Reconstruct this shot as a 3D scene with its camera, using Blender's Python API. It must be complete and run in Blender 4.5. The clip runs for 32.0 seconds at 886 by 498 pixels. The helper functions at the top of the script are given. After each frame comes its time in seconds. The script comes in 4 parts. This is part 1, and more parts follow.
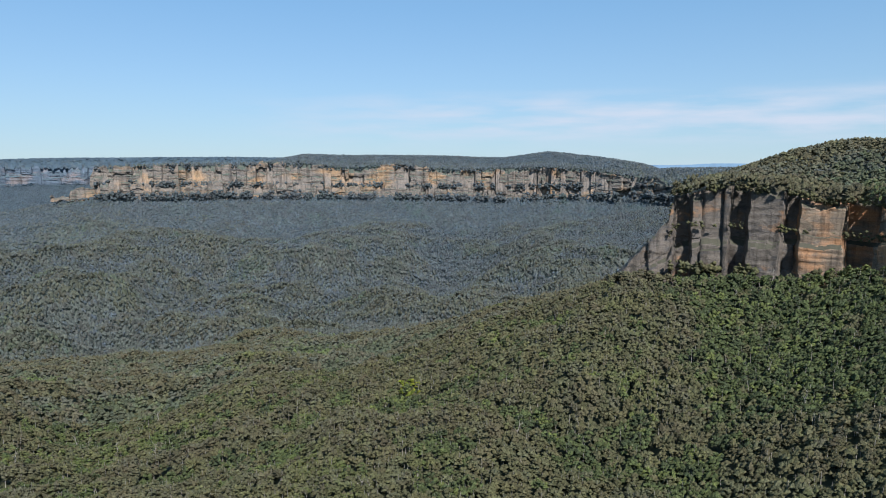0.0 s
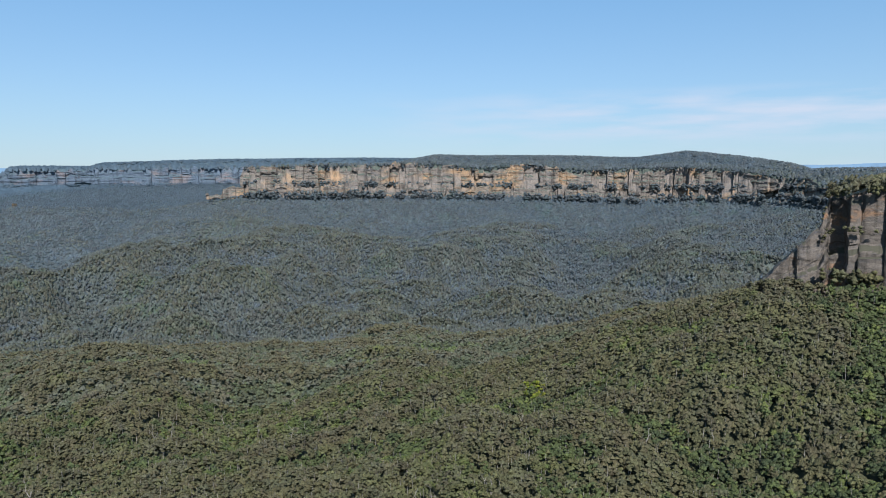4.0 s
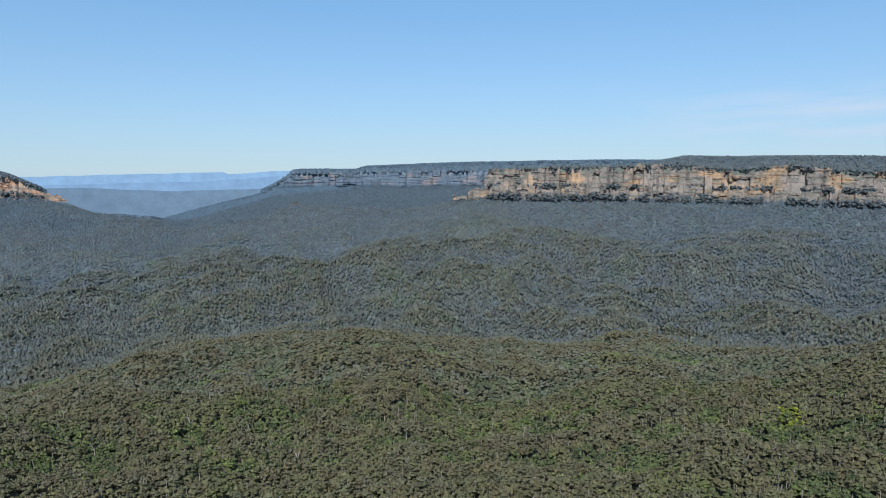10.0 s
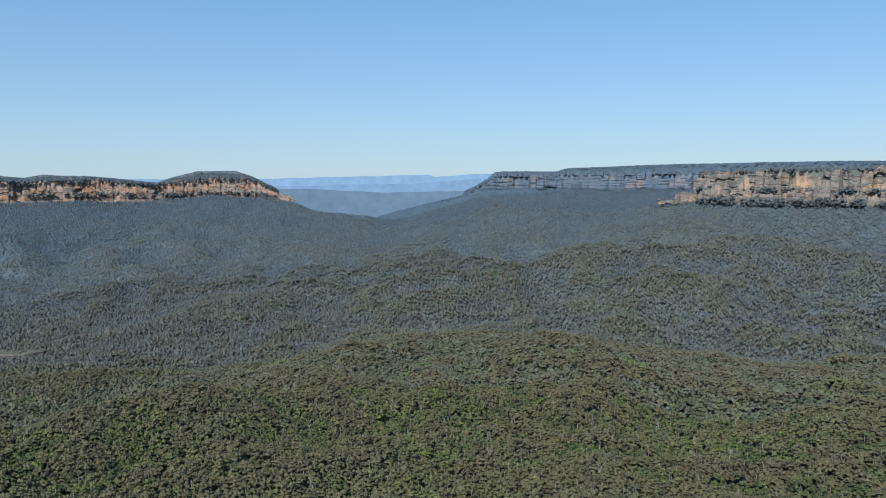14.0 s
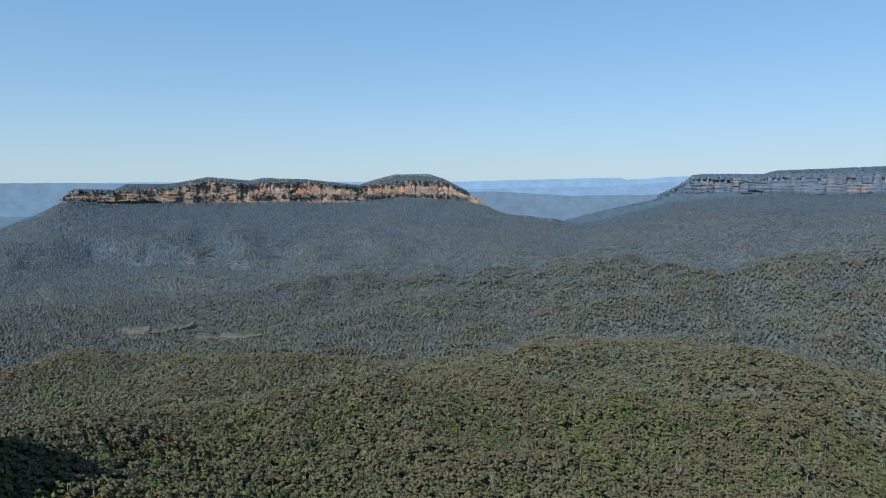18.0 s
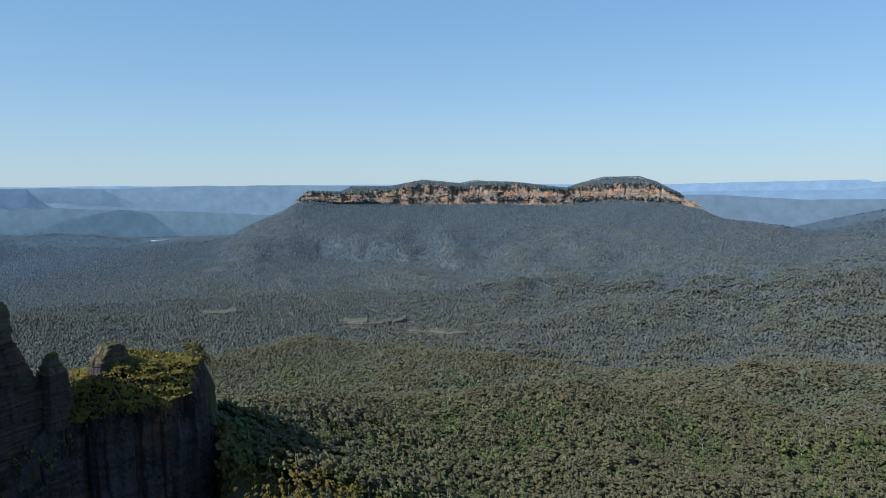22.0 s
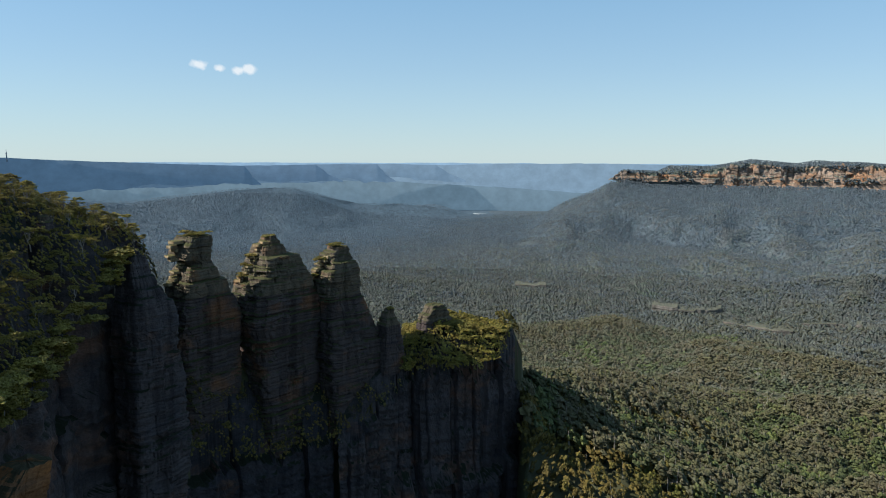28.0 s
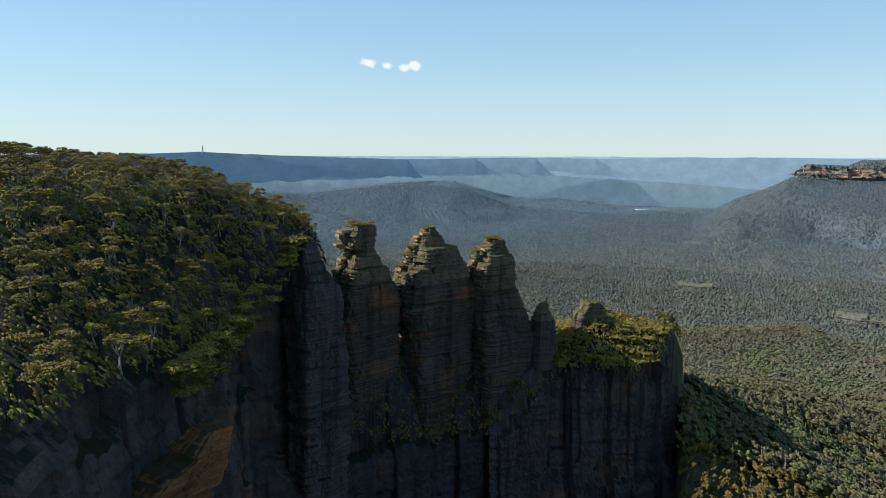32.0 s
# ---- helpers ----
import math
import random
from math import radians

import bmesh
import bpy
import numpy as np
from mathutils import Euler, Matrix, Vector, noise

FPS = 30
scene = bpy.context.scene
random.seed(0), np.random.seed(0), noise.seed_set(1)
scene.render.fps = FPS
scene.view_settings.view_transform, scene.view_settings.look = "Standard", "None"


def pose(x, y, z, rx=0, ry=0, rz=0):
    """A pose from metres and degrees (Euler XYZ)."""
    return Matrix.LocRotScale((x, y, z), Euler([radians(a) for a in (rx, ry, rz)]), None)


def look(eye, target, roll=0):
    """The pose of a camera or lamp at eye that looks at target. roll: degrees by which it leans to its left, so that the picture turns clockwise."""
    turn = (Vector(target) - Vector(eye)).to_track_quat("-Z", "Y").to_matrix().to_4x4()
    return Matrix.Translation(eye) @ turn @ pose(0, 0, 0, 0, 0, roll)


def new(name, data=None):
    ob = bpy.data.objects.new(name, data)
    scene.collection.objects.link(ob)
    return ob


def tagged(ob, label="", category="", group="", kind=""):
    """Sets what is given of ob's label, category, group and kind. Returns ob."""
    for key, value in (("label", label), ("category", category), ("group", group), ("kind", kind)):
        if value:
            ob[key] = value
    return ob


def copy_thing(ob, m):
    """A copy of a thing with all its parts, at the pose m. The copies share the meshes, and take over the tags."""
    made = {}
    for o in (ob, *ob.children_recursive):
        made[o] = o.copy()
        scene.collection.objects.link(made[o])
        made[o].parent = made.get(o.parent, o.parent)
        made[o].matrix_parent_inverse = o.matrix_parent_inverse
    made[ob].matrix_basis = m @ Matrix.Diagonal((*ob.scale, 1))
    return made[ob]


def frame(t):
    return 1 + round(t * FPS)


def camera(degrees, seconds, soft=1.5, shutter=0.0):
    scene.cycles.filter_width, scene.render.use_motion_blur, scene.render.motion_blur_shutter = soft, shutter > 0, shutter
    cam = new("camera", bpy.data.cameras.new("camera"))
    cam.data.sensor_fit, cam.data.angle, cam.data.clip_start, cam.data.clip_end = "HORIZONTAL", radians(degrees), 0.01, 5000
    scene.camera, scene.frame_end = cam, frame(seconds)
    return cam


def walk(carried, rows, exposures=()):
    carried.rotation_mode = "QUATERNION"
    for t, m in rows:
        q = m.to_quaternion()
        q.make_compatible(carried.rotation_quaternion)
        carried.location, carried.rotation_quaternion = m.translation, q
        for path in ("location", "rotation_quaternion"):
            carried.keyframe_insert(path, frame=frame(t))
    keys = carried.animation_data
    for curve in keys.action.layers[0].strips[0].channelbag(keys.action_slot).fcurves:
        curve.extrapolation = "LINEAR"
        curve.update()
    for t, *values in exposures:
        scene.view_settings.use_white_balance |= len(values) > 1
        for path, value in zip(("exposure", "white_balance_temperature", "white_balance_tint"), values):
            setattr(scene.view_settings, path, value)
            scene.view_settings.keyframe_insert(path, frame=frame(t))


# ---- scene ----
from math import sin, cos, tan, pi

# ---------------------------------------------------------------- camera
cam = camera(65.8, 32.0, 1.0)
# The lookout camera hangs at one point and pans left: seconds, bearing, tilt, lean.
PAN = [
    (0, 0.00, -6.74, 0.16), (0.5, 1.11, -6.75, 0.12), (1, 2.24, -6.75, 0.10), (1.5, 3.38, -6.74, 0.11),
    (2, 4.62, -6.75, 0.10), (2.5, 6.12, -6.76, 0.12), (3, 7.69, -6.76, 0.12), (3.5, 9.23, -6.75, 0.13),
    (4, 10.73, -6.75, 0.13), (4.5, 12.11, -6.75, 0.14), (6.5, 17.21, -6.70, 0.00), (7, 18.22, -6.69, 0.01),
    (7.5, 19.36, -6.70, 0.00), (8, 20.69, -6.69, -0.03), (8.5, 22.28, -6.65, 0.00), (9, 25.04, -6.64, 0.00),
    (9.5, 28.02, -6.62, 0.08), (10, 30.63, -6.59, -0.01), (10.5, 32.98, -6.55, -0.02), (11, 35.18, -6.51, 0.01),
    (11.5, 37.38, -6.49, -0.03), (12, 39.52, -6.46, -0.02), (12.5, 41.47, -6.44, 0.00), (13, 43.38, -6.42, -0.03),
    (13.5, 45.26, -6.39, -0.02), (14, 47.20, -6.36, -0.00), (14.5, 49.17, -6.35, 0.03), (15, 51.16, -6.29, -0.04),
    (15.5, 53.13, -6.29, -0.09), (17.5, 60.74, -6.12, -0.14), (18, 62.83, -6.11, -0.07), (18.5, 64.77, -6.09, -0.05),
    (19, 66.99, -6.05, -0.07), (19.5, 69.18, -6.01, -0.17), (20, 71.28, -5.98, -0.09), (20.5, 73.37, -5.95, -0.13),
    (21, 75.51, -5.92, -0.16), (21.5, 77.70, -5.92, -0.16), (22, 79.97, -5.87, -0.21), (22.5, 82.21, -5.84, -0.16),
    (23, 84.44, -5.80, -0.14), (23.5, 86.52, -5.75, -0.09), (24, 88.55, -5.73, -0.10), (24.5, 90.88, -5.69, -0.03),
    (25, 93.20, -5.65, 0.00), (25.5, 95.56, -5.63, 0.03), (27.5, 103.99, -7.56, 0.17), (28, 105.69, -7.66, 0.21),
    (28.5, 107.61, -7.61, 0.20), (29, 109.54, -7.68, 0.20), (29.5, 111.28, -8.27, 0.15), (30, 112.96, -8.26, 0.15),
    (30.5, 114.64, -8.24, 0.19), (31, 116.07, -8.22, 0.20), (31.5, 117.44, -8.22, 0.16), (32, 118.83, -8.21, 0.14),
]


def panned(b, tilt, lean):
    return pose(0, 0, 0, 0, 0, b) @ pose(0, 0, 0, 90 + tilt) @ pose(0, 0, 0, 0, 0, lean)


walk(cam, [(t, panned(b, p, r)) for t, b, p, r in PAN],
     [(0.0, 0.55, 5750.0, 10.0), (9.0, 0.53, 5600.0, 10.0), (13.0, 0.5, 5600.0, 10.0), (20.0, 0.5, 5650.0, 10.0),
      (25.5, 0.5, 5800.0, 10.0), (27.5, 0.64, 6200.0, 9.0), (32.0, 0.85, 6400.0, 8.0)])

# ---------------------------------------------------------------- sky and sun
SUN_BEARING, SUN_HEIGHT = 200.0, 42.0


def toward(bearing, d, z=0.0):
    """A point at a bearing (degrees left of the first view) and distance from the lookout."""
    a = radians(bearing)
    return Vector((-sin(a) * d, cos(a) * d, z))


world = bpy.data.worlds.new("sky")
scene.world = world
world.use_nodes = True
wn, wl = world.node_tree.nodes, world.node_tree.links
wn.clear()
sky = wn.new("ShaderNodeTexSky")
sky.sky_type, sky.sun_disc = "NISHITA", False
sky.sun_elevation, sky.sun_rotation = radians(SUN_HEIGHT), radians(360 - SUN_BEARING)
sky.altitude, sky.air_density, sky.dust_density, sky.ozone_density = 900, 0.95, 0.0, 4.0
bg = wn.new("ShaderNodeBackground")
bg.inputs["Strength"].default_value = 0.074
wo = wn.new("ShaderNodeOutputWorld")


def wmath(op, a, b=0.0):
    m = wn.new("ShaderNodeMath")
    m.operation = op
    for key, v in ((0, a), (1, b)):
        if hasattr(v, "is_linked"):
            wl.new(v, m.inputs[key])
        else:
            m.inputs[key].default_value = v
    return m.outputs[0]


def wramp(fac, stops):
    r = wn.new("ShaderNodeValToRGB")
    e = r.color_ramp.elements
    while len(e) < len(stops):
        e.new(0.5)
    for el, (p, c) in zip(e, stops):
        el.position, el.color = p, (c, c, c, 1)
    wl.new(fac, r.inputs[0])
    return r.outputs[0]


# a thin streaky cloud sheet low in one quarter of the sky
wtc = wn.new("ShaderNodeTexCoord")
wxyz = wn.new("ShaderNodeSeparateXYZ")
wl.new(wtc.outputs["Generated"], wxyz.inputs[0])
wmap = wn.new("ShaderNodeMapping")
wmap.inputs["Scale"].default_value = (8.0, 8.0, 58.0)
wl.new(wtc.outputs["Generated"], wmap.inputs["Vector"])
wnoise = wn.new("ShaderNodeTexNoise")
wnoise.inputs["Scale"].default_value, wnoise.inputs["Detail"].default_value = 1.0, 6.0
wl.new(wmap.outputs[0], wnoise.inputs["Vector"])
quarter = wmath("ADD", wmath("MULTIPLY", wxyz.outputs[0], 0.42), wmath("MULTIPLY", wxyz.outputs[1], 0.9))
cloud = wmath("MULTIPLY", wramp(wnoise.outputs["Fac"], [(0.36, 0.0), (0.68, 1.0)]), wramp(wxyz.outputs[2], [(0.03, 0.15), (0.055, 1.0), (0.085, 0.9), (0.112, 0.0)]))
cloud = wmath("MULTIPLY", wmath("MULTIPLY", cloud, wramp(quarter, [(0.72, 0.0), (0.95, 1.0)])), 0.95)
veil = wn.new("ShaderNodeMix")
veil.data_type = "RGBA"
wl.new(cloud, veil.inputs[0])
haze = wn.new("ShaderNodeMix")
haze.data_type = "RGBA"
wl.new(wramp(wxyz.outputs[2], [(0.0, 0.82), (0.12, 0.58), (0.32, 0.44)]), haze.inputs[0])
wl.new(sky.outputs[0], haze.inputs[6])
# the air is creamier near the horizon and a cleaner blue higher up
air = wn.new("ShaderNodeMix")
air.data_type = "RGBA"
wl.new(wramp(wxyz.outputs[2], [(0.0, 0.0), (0.22, 1.0)]), air.inputs[0])
air.inputs[6].default_value, air.inputs[7].default_value = (4.6, 5.75, 5.95, 1), (3.1, 5.35, 7.0, 1)
wl.new(air.outputs[2], haze.inputs[7])
wl.new(haze.outputs[2], veil.inputs[6])
veil.inputs[7].default_value = (6.5, 6.7, 7.1, 1)
puffs = None
wfine = wn.new("ShaderNodeTexNoise")
wfine.inputs["Scale"].default_value, wfine.inputs["Detail"].default_value = 75.0, 6.0
wl.new(wtc.outputs["Generated"], wfine.inputs["Vector"])
for b, el, w in ((124.95, 6.95, 0.0125), (123.4, 6.72, 0.0095), (122.0, 6.68, 0.0115), (121.2, 6.75, 0.0135)):
    v = toward(b, cos(radians(el)), sin(radians(el)))
    off = wn.new("ShaderNodeVectorMath")
    off.operation = "SUBTRACT"
    wl.new(wtc.outputs["Generated"], off.inputs[0])
    off.inputs[1].default_value = v
    flat = wn.new("ShaderNodeVectorMath")
    flat.operation = "MULTIPLY"
    wl.new(off.outputs[0], flat.inputs[0])
    flat.inputs[1].default_value = (1, 1, 1.7)
    size = wn.new("ShaderNodeVectorMath")
    size.operation = "LENGTH"
    wl.new(flat.outputs[0], size.inputs[0])
    body = wmath("SUBTRACT", 1.0, wmath("DIVIDE", size.outputs["Value"], w))
    body = wmath("ADD", body, wmath("MULTIPLY", wmath("SUBTRACT", wfine.outputs["Fac"], 0.5), 1.6))
    body = wramp(body, [(0.05, 0.0), (0.6, 1.0)])
    puffs = body if puffs is None else wmath("MAXIMUM", puffs, body)
fair = wn.new("ShaderNodeMix")
fair.data_type = "RGBA"
wl.new(wmath("MULTIPLY", puffs, 0.66), fair.inputs[0])
wl.new(veil.outputs[2], fair.inputs[6])
fair.inputs[7].default_value = (8.6, 8.4, 8.2, 1)
wl.new(fair.outputs[2], bg.inputs["Color"])
wl.new(bg.outputs[0], wo.inputs["Surface"])

sun = new("sun", bpy.data.lights.new("sun", "SUN"))
sun.data.energy, sun.data.angle, sun.data.color = 5.0, radians(0.55), (1.0, 0.93, 0.82)
sun.matrix_world = look(toward(SUN_BEARING, 3000, 3000 * tan(radians(SUN_HEIGHT))), (0, 0, 0))


# ---------------------------------------------------------------- noise and small helpers
def hash3(i, j, k, seed):
    n = (i * 374761393 + j * 668265263 + k * 2147483647 + seed * 974634777) & 0xFFFFFFFF
    n = ((n ^ (n >> 13)) * 1274126177) & 0xFFFFFFFF
    n = ((n ^ (n >> 16)) * 2246822519) & 0xFFFFFFFF
    return ((n ^ (n >> 15)) & 0xFFFFFF) / float(0xFFFFFF)


def vnoise(x, y, z=0.0, seed=0):
    """Smooth value noise, -1 to 1, on arrays."""
    x, y, z = np.broadcast_arrays(np.asarray(x, float), np.asarray(y, float), np.asarray(z, float))
    i, j, k = (np.floor(v).astype(np.int64) for v in (x, y, z))
    fx, fy, fz = x - i, y - j, z - k
    fx, fy, fz = (f * f * (3 - 2 * f) for f in (fx, fy, fz))
    out = 0.0
    for a in (0, 1):
        for b in (0, 1):
            for c in (0, 1):
                w = (fx if a else 1 - fx) * (fy if b else 1 - fy) * (fz if c else 1 - fz)
                out = out + w * hash3(i + a, j + b, k + c, seed)
    return out * 2 - 1


def fbm(x, y, z=0.0, seed=0, octaves=4):
    out, amp, total = 0.0, 1.0, 0.0
    for o in range(octaves):
        out = out + amp * vnoise(np.asarray(x) * 2 ** o, np.asarray(y) * 2 ** o, np.asarray(z) * 2 ** o, seed + o)
        total += amp
        amp *= 0.5
    return out / total


def smooth(e0, e1, v):
    u = np.clip((v - e0) / (e1 - e0), 0, 1)
    return u * u * (3 - 2 * u)


def mesh_from(name, verts, faces, material, shade=False):
    """A mesh from an array of vertices and an array of equal-sided faces."""
    verts, faces = np.asarray(verts, np.float32), np.asarray(faces, np.int32)
    me = bpy.data.meshes.new(name)
    n, k = faces.shape
    me.vertices.add(len(verts))
    me.vertices.foreach_set("co", verts.ravel())
    me.loops.add(n * k)
    me.loops.foreach_set("vertex_index", faces.ravel())
    me.polygons.add(n)
    me.polygons.foreach_set("loop_start", np.arange(0, n * k, k, dtype=np.int32))
    me.polygons.foreach_set("use_smooth", np.full(n, shade))
    me.update(calc_edges=True)
    me.validate()
    me.materials.append(material)
    return me


def grid_faces(rows, cols, wrap=False):
    r, c = np.meshgrid(np.arange(rows - 1), np.arange(cols if wrap else cols - 1), indexing="ij")
    n = (c + 1) % cols
    return np.stack([r * cols + c, r * cols + n, (r + 1) * cols + n, (r + 1) * cols + c], -1).reshape(-1, 4)


def part(name, mesh, parent, label=""):
    ob = new(name, mesh)
    ob.parent = parent
    return tagged(ob, label)


def bm_mesh(name, bm, material, shade=False):
    me = bpy.data.meshes.new(name)
    for f in bm.faces:
        f.smooth = shade
    bm.to_mesh(me)
    bm.free()
    me.materials.append(material)
    return me


# ---------------------------------------------------------------- materials
class Nodes:
    """A little shorthand for building node materials."""

    def __init__(self, name, rough=0.8, spec=0.2):
        self.mat = bpy.data.materials.new(name)
        self.mat.use_nodes = True
        self.n, self.l = self.mat.node_tree.nodes, self.mat.node_tree.links
        self.bsdf = self.n["Principled BSDF"]
        self.bsdf.inputs["Roughness"].default_value = rough
        self.bsdf.inputs["Specular IOR Level"].default_value = spec
        self.geo = self.n.new("ShaderNodeNewGeometry")

    def put(self, node, key, value):
        if hasattr(value, "is_linked"):
            self.l.new(value, node.inputs[key])
        else:
            node.inputs[key].default_value = value

    def place(self, scale):
        m = self.n.new("ShaderNodeMapping")
        m.inputs["Scale"].default_value = scale
        self.l.new(self.geo.outputs["Position"], m.inputs["Vector"])
        return m.outputs[0]

    def noise(self, scale, detail=4.0, rough=0.6):
        t = self.n.new("ShaderNodeTexNoise")
        t.inputs["Scale"].default_value = 1.0
        t.inputs["Detail"].default_value, t.inputs["Roughness"].default_value = detail, rough
        self.l.new(self.place(scale), t.inputs["Vector"])
        return t.outputs["Fac"]

    def cells(self, scale):
        t = self.n.new("ShaderNodeTexVoronoi")
        t.inputs["Scale"].default_value = 1.0
        self.l.new(self.place(scale), t.inputs["Vector"])
        s = self.n.new("ShaderNodeSeparateColor")
        self.l.new(t.outputs["Color"], s.inputs[0])
        return s.outputs[0]

    def ramp(self, fac, stops):
        r = self.n.new("ShaderNodeValToRGB")
        e = r.color_ramp.elements
        while len(e) < len(stops):
            e.new(0.5)
        for el, (p, c) in zip(e, stops):
            el.position, el.color = p, (*c, 1) if len(c) == 3 else c
        self.l.new(fac, r.inputs[0])
        return r.outputs[0]

    def mix(self, fac, a, b, blend="MIX"):
        m = self.n.new("ShaderNodeMix")
        m.data_type, m.blend_type = "RGBA", blend
        for key, v in ((0, fac), (6, a), (7, b)):
            if hasattr(v, "is_linked"):
                self.l.new(v, m.inputs[key])
            else:
                m.inputs[key].default_value = v if key == 0 else (*v, 1)
        return m.outputs[2]

    def math(self, op, a, b=0.0):
        m = self.n.new("ShaderNodeMath")
        m.operation = op
        for key, v in ((0, a), (1, b)):
            if hasattr(v, "is_linked"):
                self.l.new(v, m.inputs[key])
            else:
                m.inputs[key].default_value = v
        return m.outputs[0]

    def island(self):
        return self.geo.outputs["Random Per Island"]

    def up(self):
        s = self.n.new("ShaderNodeSeparateXYZ")
        self.l.new(self.geo.outputs["True Normal"], s.inputs[0])
        return s.outputs[2]

    def bump(self, height, strength=0.5, distance=0.5):
        b = self.n.new("ShaderNodeBump")
        b.inputs["Strength"].default_value, b.inputs["Distance"].default_value = strength, distance
        self.l.new(height, b.inputs["Height"])
        self.l.new(b.outputs[0], self.bsdf.inputs["Normal"])

    def done(self, colour):
        self.put(self.bsdf, "Base Color", colour)
        return self.mat


def g(v):
    return (v, v, v)


def foliage(name, dark, mid, light, fresh, patch=(0.56, 0.68), cell=0.09, through_leaf=0.0, vary=0.3, haze_sheen=0.0, leaf=0.0, flush=0.0):
    """Eucalypt canopy: clumps vary one by one, trees by their kind, wetter gullies run to a fresher green, sprays of leaf give the grain."""
    k = Nodes(name, 0.62, 0.2)
    tree = k.cells((cell, cell, 0.004))
    col = k.ramp(tree, [(0.1, dark), (0.45, mid), (0.8, mid), (0.97, light)])
    if flush:  # some gums carry a red-brown flush of young leaf, some a grey bloom
        kind = k.cells((cell * 0.8, cell * 0.8, 0.003))
        rusty = k.ramp(kind, [(0.62, g(0)), (0.72, g(flush))])
        col = k.mix(rusty, col, (mid[0] * 1.06, mid[1] * 0.9, mid[2] * 0.95))
        ashen = k.ramp(kind, [(0.14, g(flush)), (0.24, g(0))])
        col = k.mix(ashen, col, (mid[0] * 1.12, mid[1] * 1.16, mid[2] * 1.45))
    wet = k.ramp(k.noise((0.006, 0.006, 0.004), 5, 0.65), [(patch[0], g(0)), (patch[1], g(1))])
    some = k.ramp(k.cells((cell * 1.2, cell * 1.2, 0.003)), [(0.35, g(0)), (0.6, g(1))])
    col = k.mix(k.math("MULTIPLY", wet, some), col, fresh)
    clump = k.ramp(k.island(), [(0.0, g(1 - vary)), (0.5, g(1.0)), (1.0, g(1 + vary * 0.8))])
    col = k.mix(1.0, col, clump, "MULTIPLY")
    if leaf:
        spray = k.noise(g(leaf), 3, 0.75)
        col = k.mix(1.0, col, k.ramp(spray, [(0.32, g(0.6)), (0.5, g(1.0)), (0.68, g(1.4))]), "MULTIPLY")
        k.bump(spray, 1.0, 0.9 / leaf)
    if haze_sheen:  # a blue sheen that stands in for haze on far crowns
        k.bsdf.inputs["Sheen Weight"].default_value = haze_sheen
        k.bsdf.inputs["Sheen Roughness"].default_value = 0.7
        k.bsdf.inputs["Sheen Tint"].default_value = (0.45, 0.68, 1.0, 1)
    mat = k.done(col)
    if through_leaf:
        t = k.n.new("ShaderNodeBsdfTranslucent")
        k.l.new(col, t.inputs["Color"])
        m = k.n.new("ShaderNodeMixShader")
        m.inputs[0].default_value = through_leaf
        k.l.new(k.bsdf.outputs[0], m.inputs[1])
        k.l.new(t.outputs[0], m.inputs[2])
        k.l.new(m.outputs[0], k.n["Material Output"].inputs["Surface"])
    return mat


def sandstone(name, pale, orange, grey, size=1.0, growth=(0.05, 0.06, 0.03), stain=(0.5, 0.62), banding=0.55, moss=0.82):
    """Layered cliff sandstone: beds, iron stains, dark seepage streaks, and scrub on ledges that face up."""
    k = Nodes(name, 0.9, 0.15)
    beds = k.noise((0.05 / size, 0.05 / size, banding / size), 5, 0.65)
    col = k.ramp(beds, [(0.28, grey), (0.5, pale), (0.72, tuple(c * 0.7 for c in pale))])
    iron = k.ramp(k.noise((0.03 / size, 0.03 / size, 0.05 / size), 5, 0.6), [(stain[0], g(0)), (stain[1], g(1))])
    col = k.mix(iron, col, orange)
    seep = k.ramp(k.noise((0.16 / size, 0.16 / size, 0.012 / size), 4, 0.6), [(0.48, g(1)), (0.66, g(0.5))])
    col = k.mix(1.0, col, seep, "MULTIPLY")
    fine = k.ramp(k.noise((1.1 / size, 1.1 / size, 1.8 / size), 5, 0.75), [(0.3, g(0.55)), (0.7, g(1.3))])
    col = k.mix(1.0, col, fine, "MULTIPLY")
    ledge = k.math("ADD", k.up(), k.math("MULTIPLY", k.noise((0.12 / size, 0.12 / size, 0.12 / size), 3), 0.5))
    col = k.mix(k.ramp(ledge, [(moss, g(0)), (moss + 0.13, g(1))]), col, growth)
    k.bump(k.noise((0.35 / size, 0.35 / size, 1.4 / size), 6, 0.7), 0.7, 1.2 * size)
    return k.done(col)


LEAF_NEAR = foliage("leaf_valley_near", (0.084, 0.081, 0.041), (0.109, 0.106, 0.051), (0.136, 0.134, 0.058), (0.112, 0.130, 0.040), through_leaf=0.25, vary=0.24, leaf=0.75, flush=0.4)
LEAF_DRY = foliage("leaf_valley_ridges", (0.082, 0.074, 0.043), (0.108, 0.101, 0.055), (0.134, 0.126, 0.063), (0.112, 0.122, 0.042), through_leaf=0.25, vary=0.22, leaf=0.7, flush=0.4)
LEAF_MID = foliage("leaf_valley_middle", (0.090, 0.088, 0.058), (0.112, 0.111, 0.070), (0.134, 0.134, 0.077), (0.108, 0.130, 0.052), through_leaf=0.2, vary=0.2, leaf=0.45, flush=0.6)
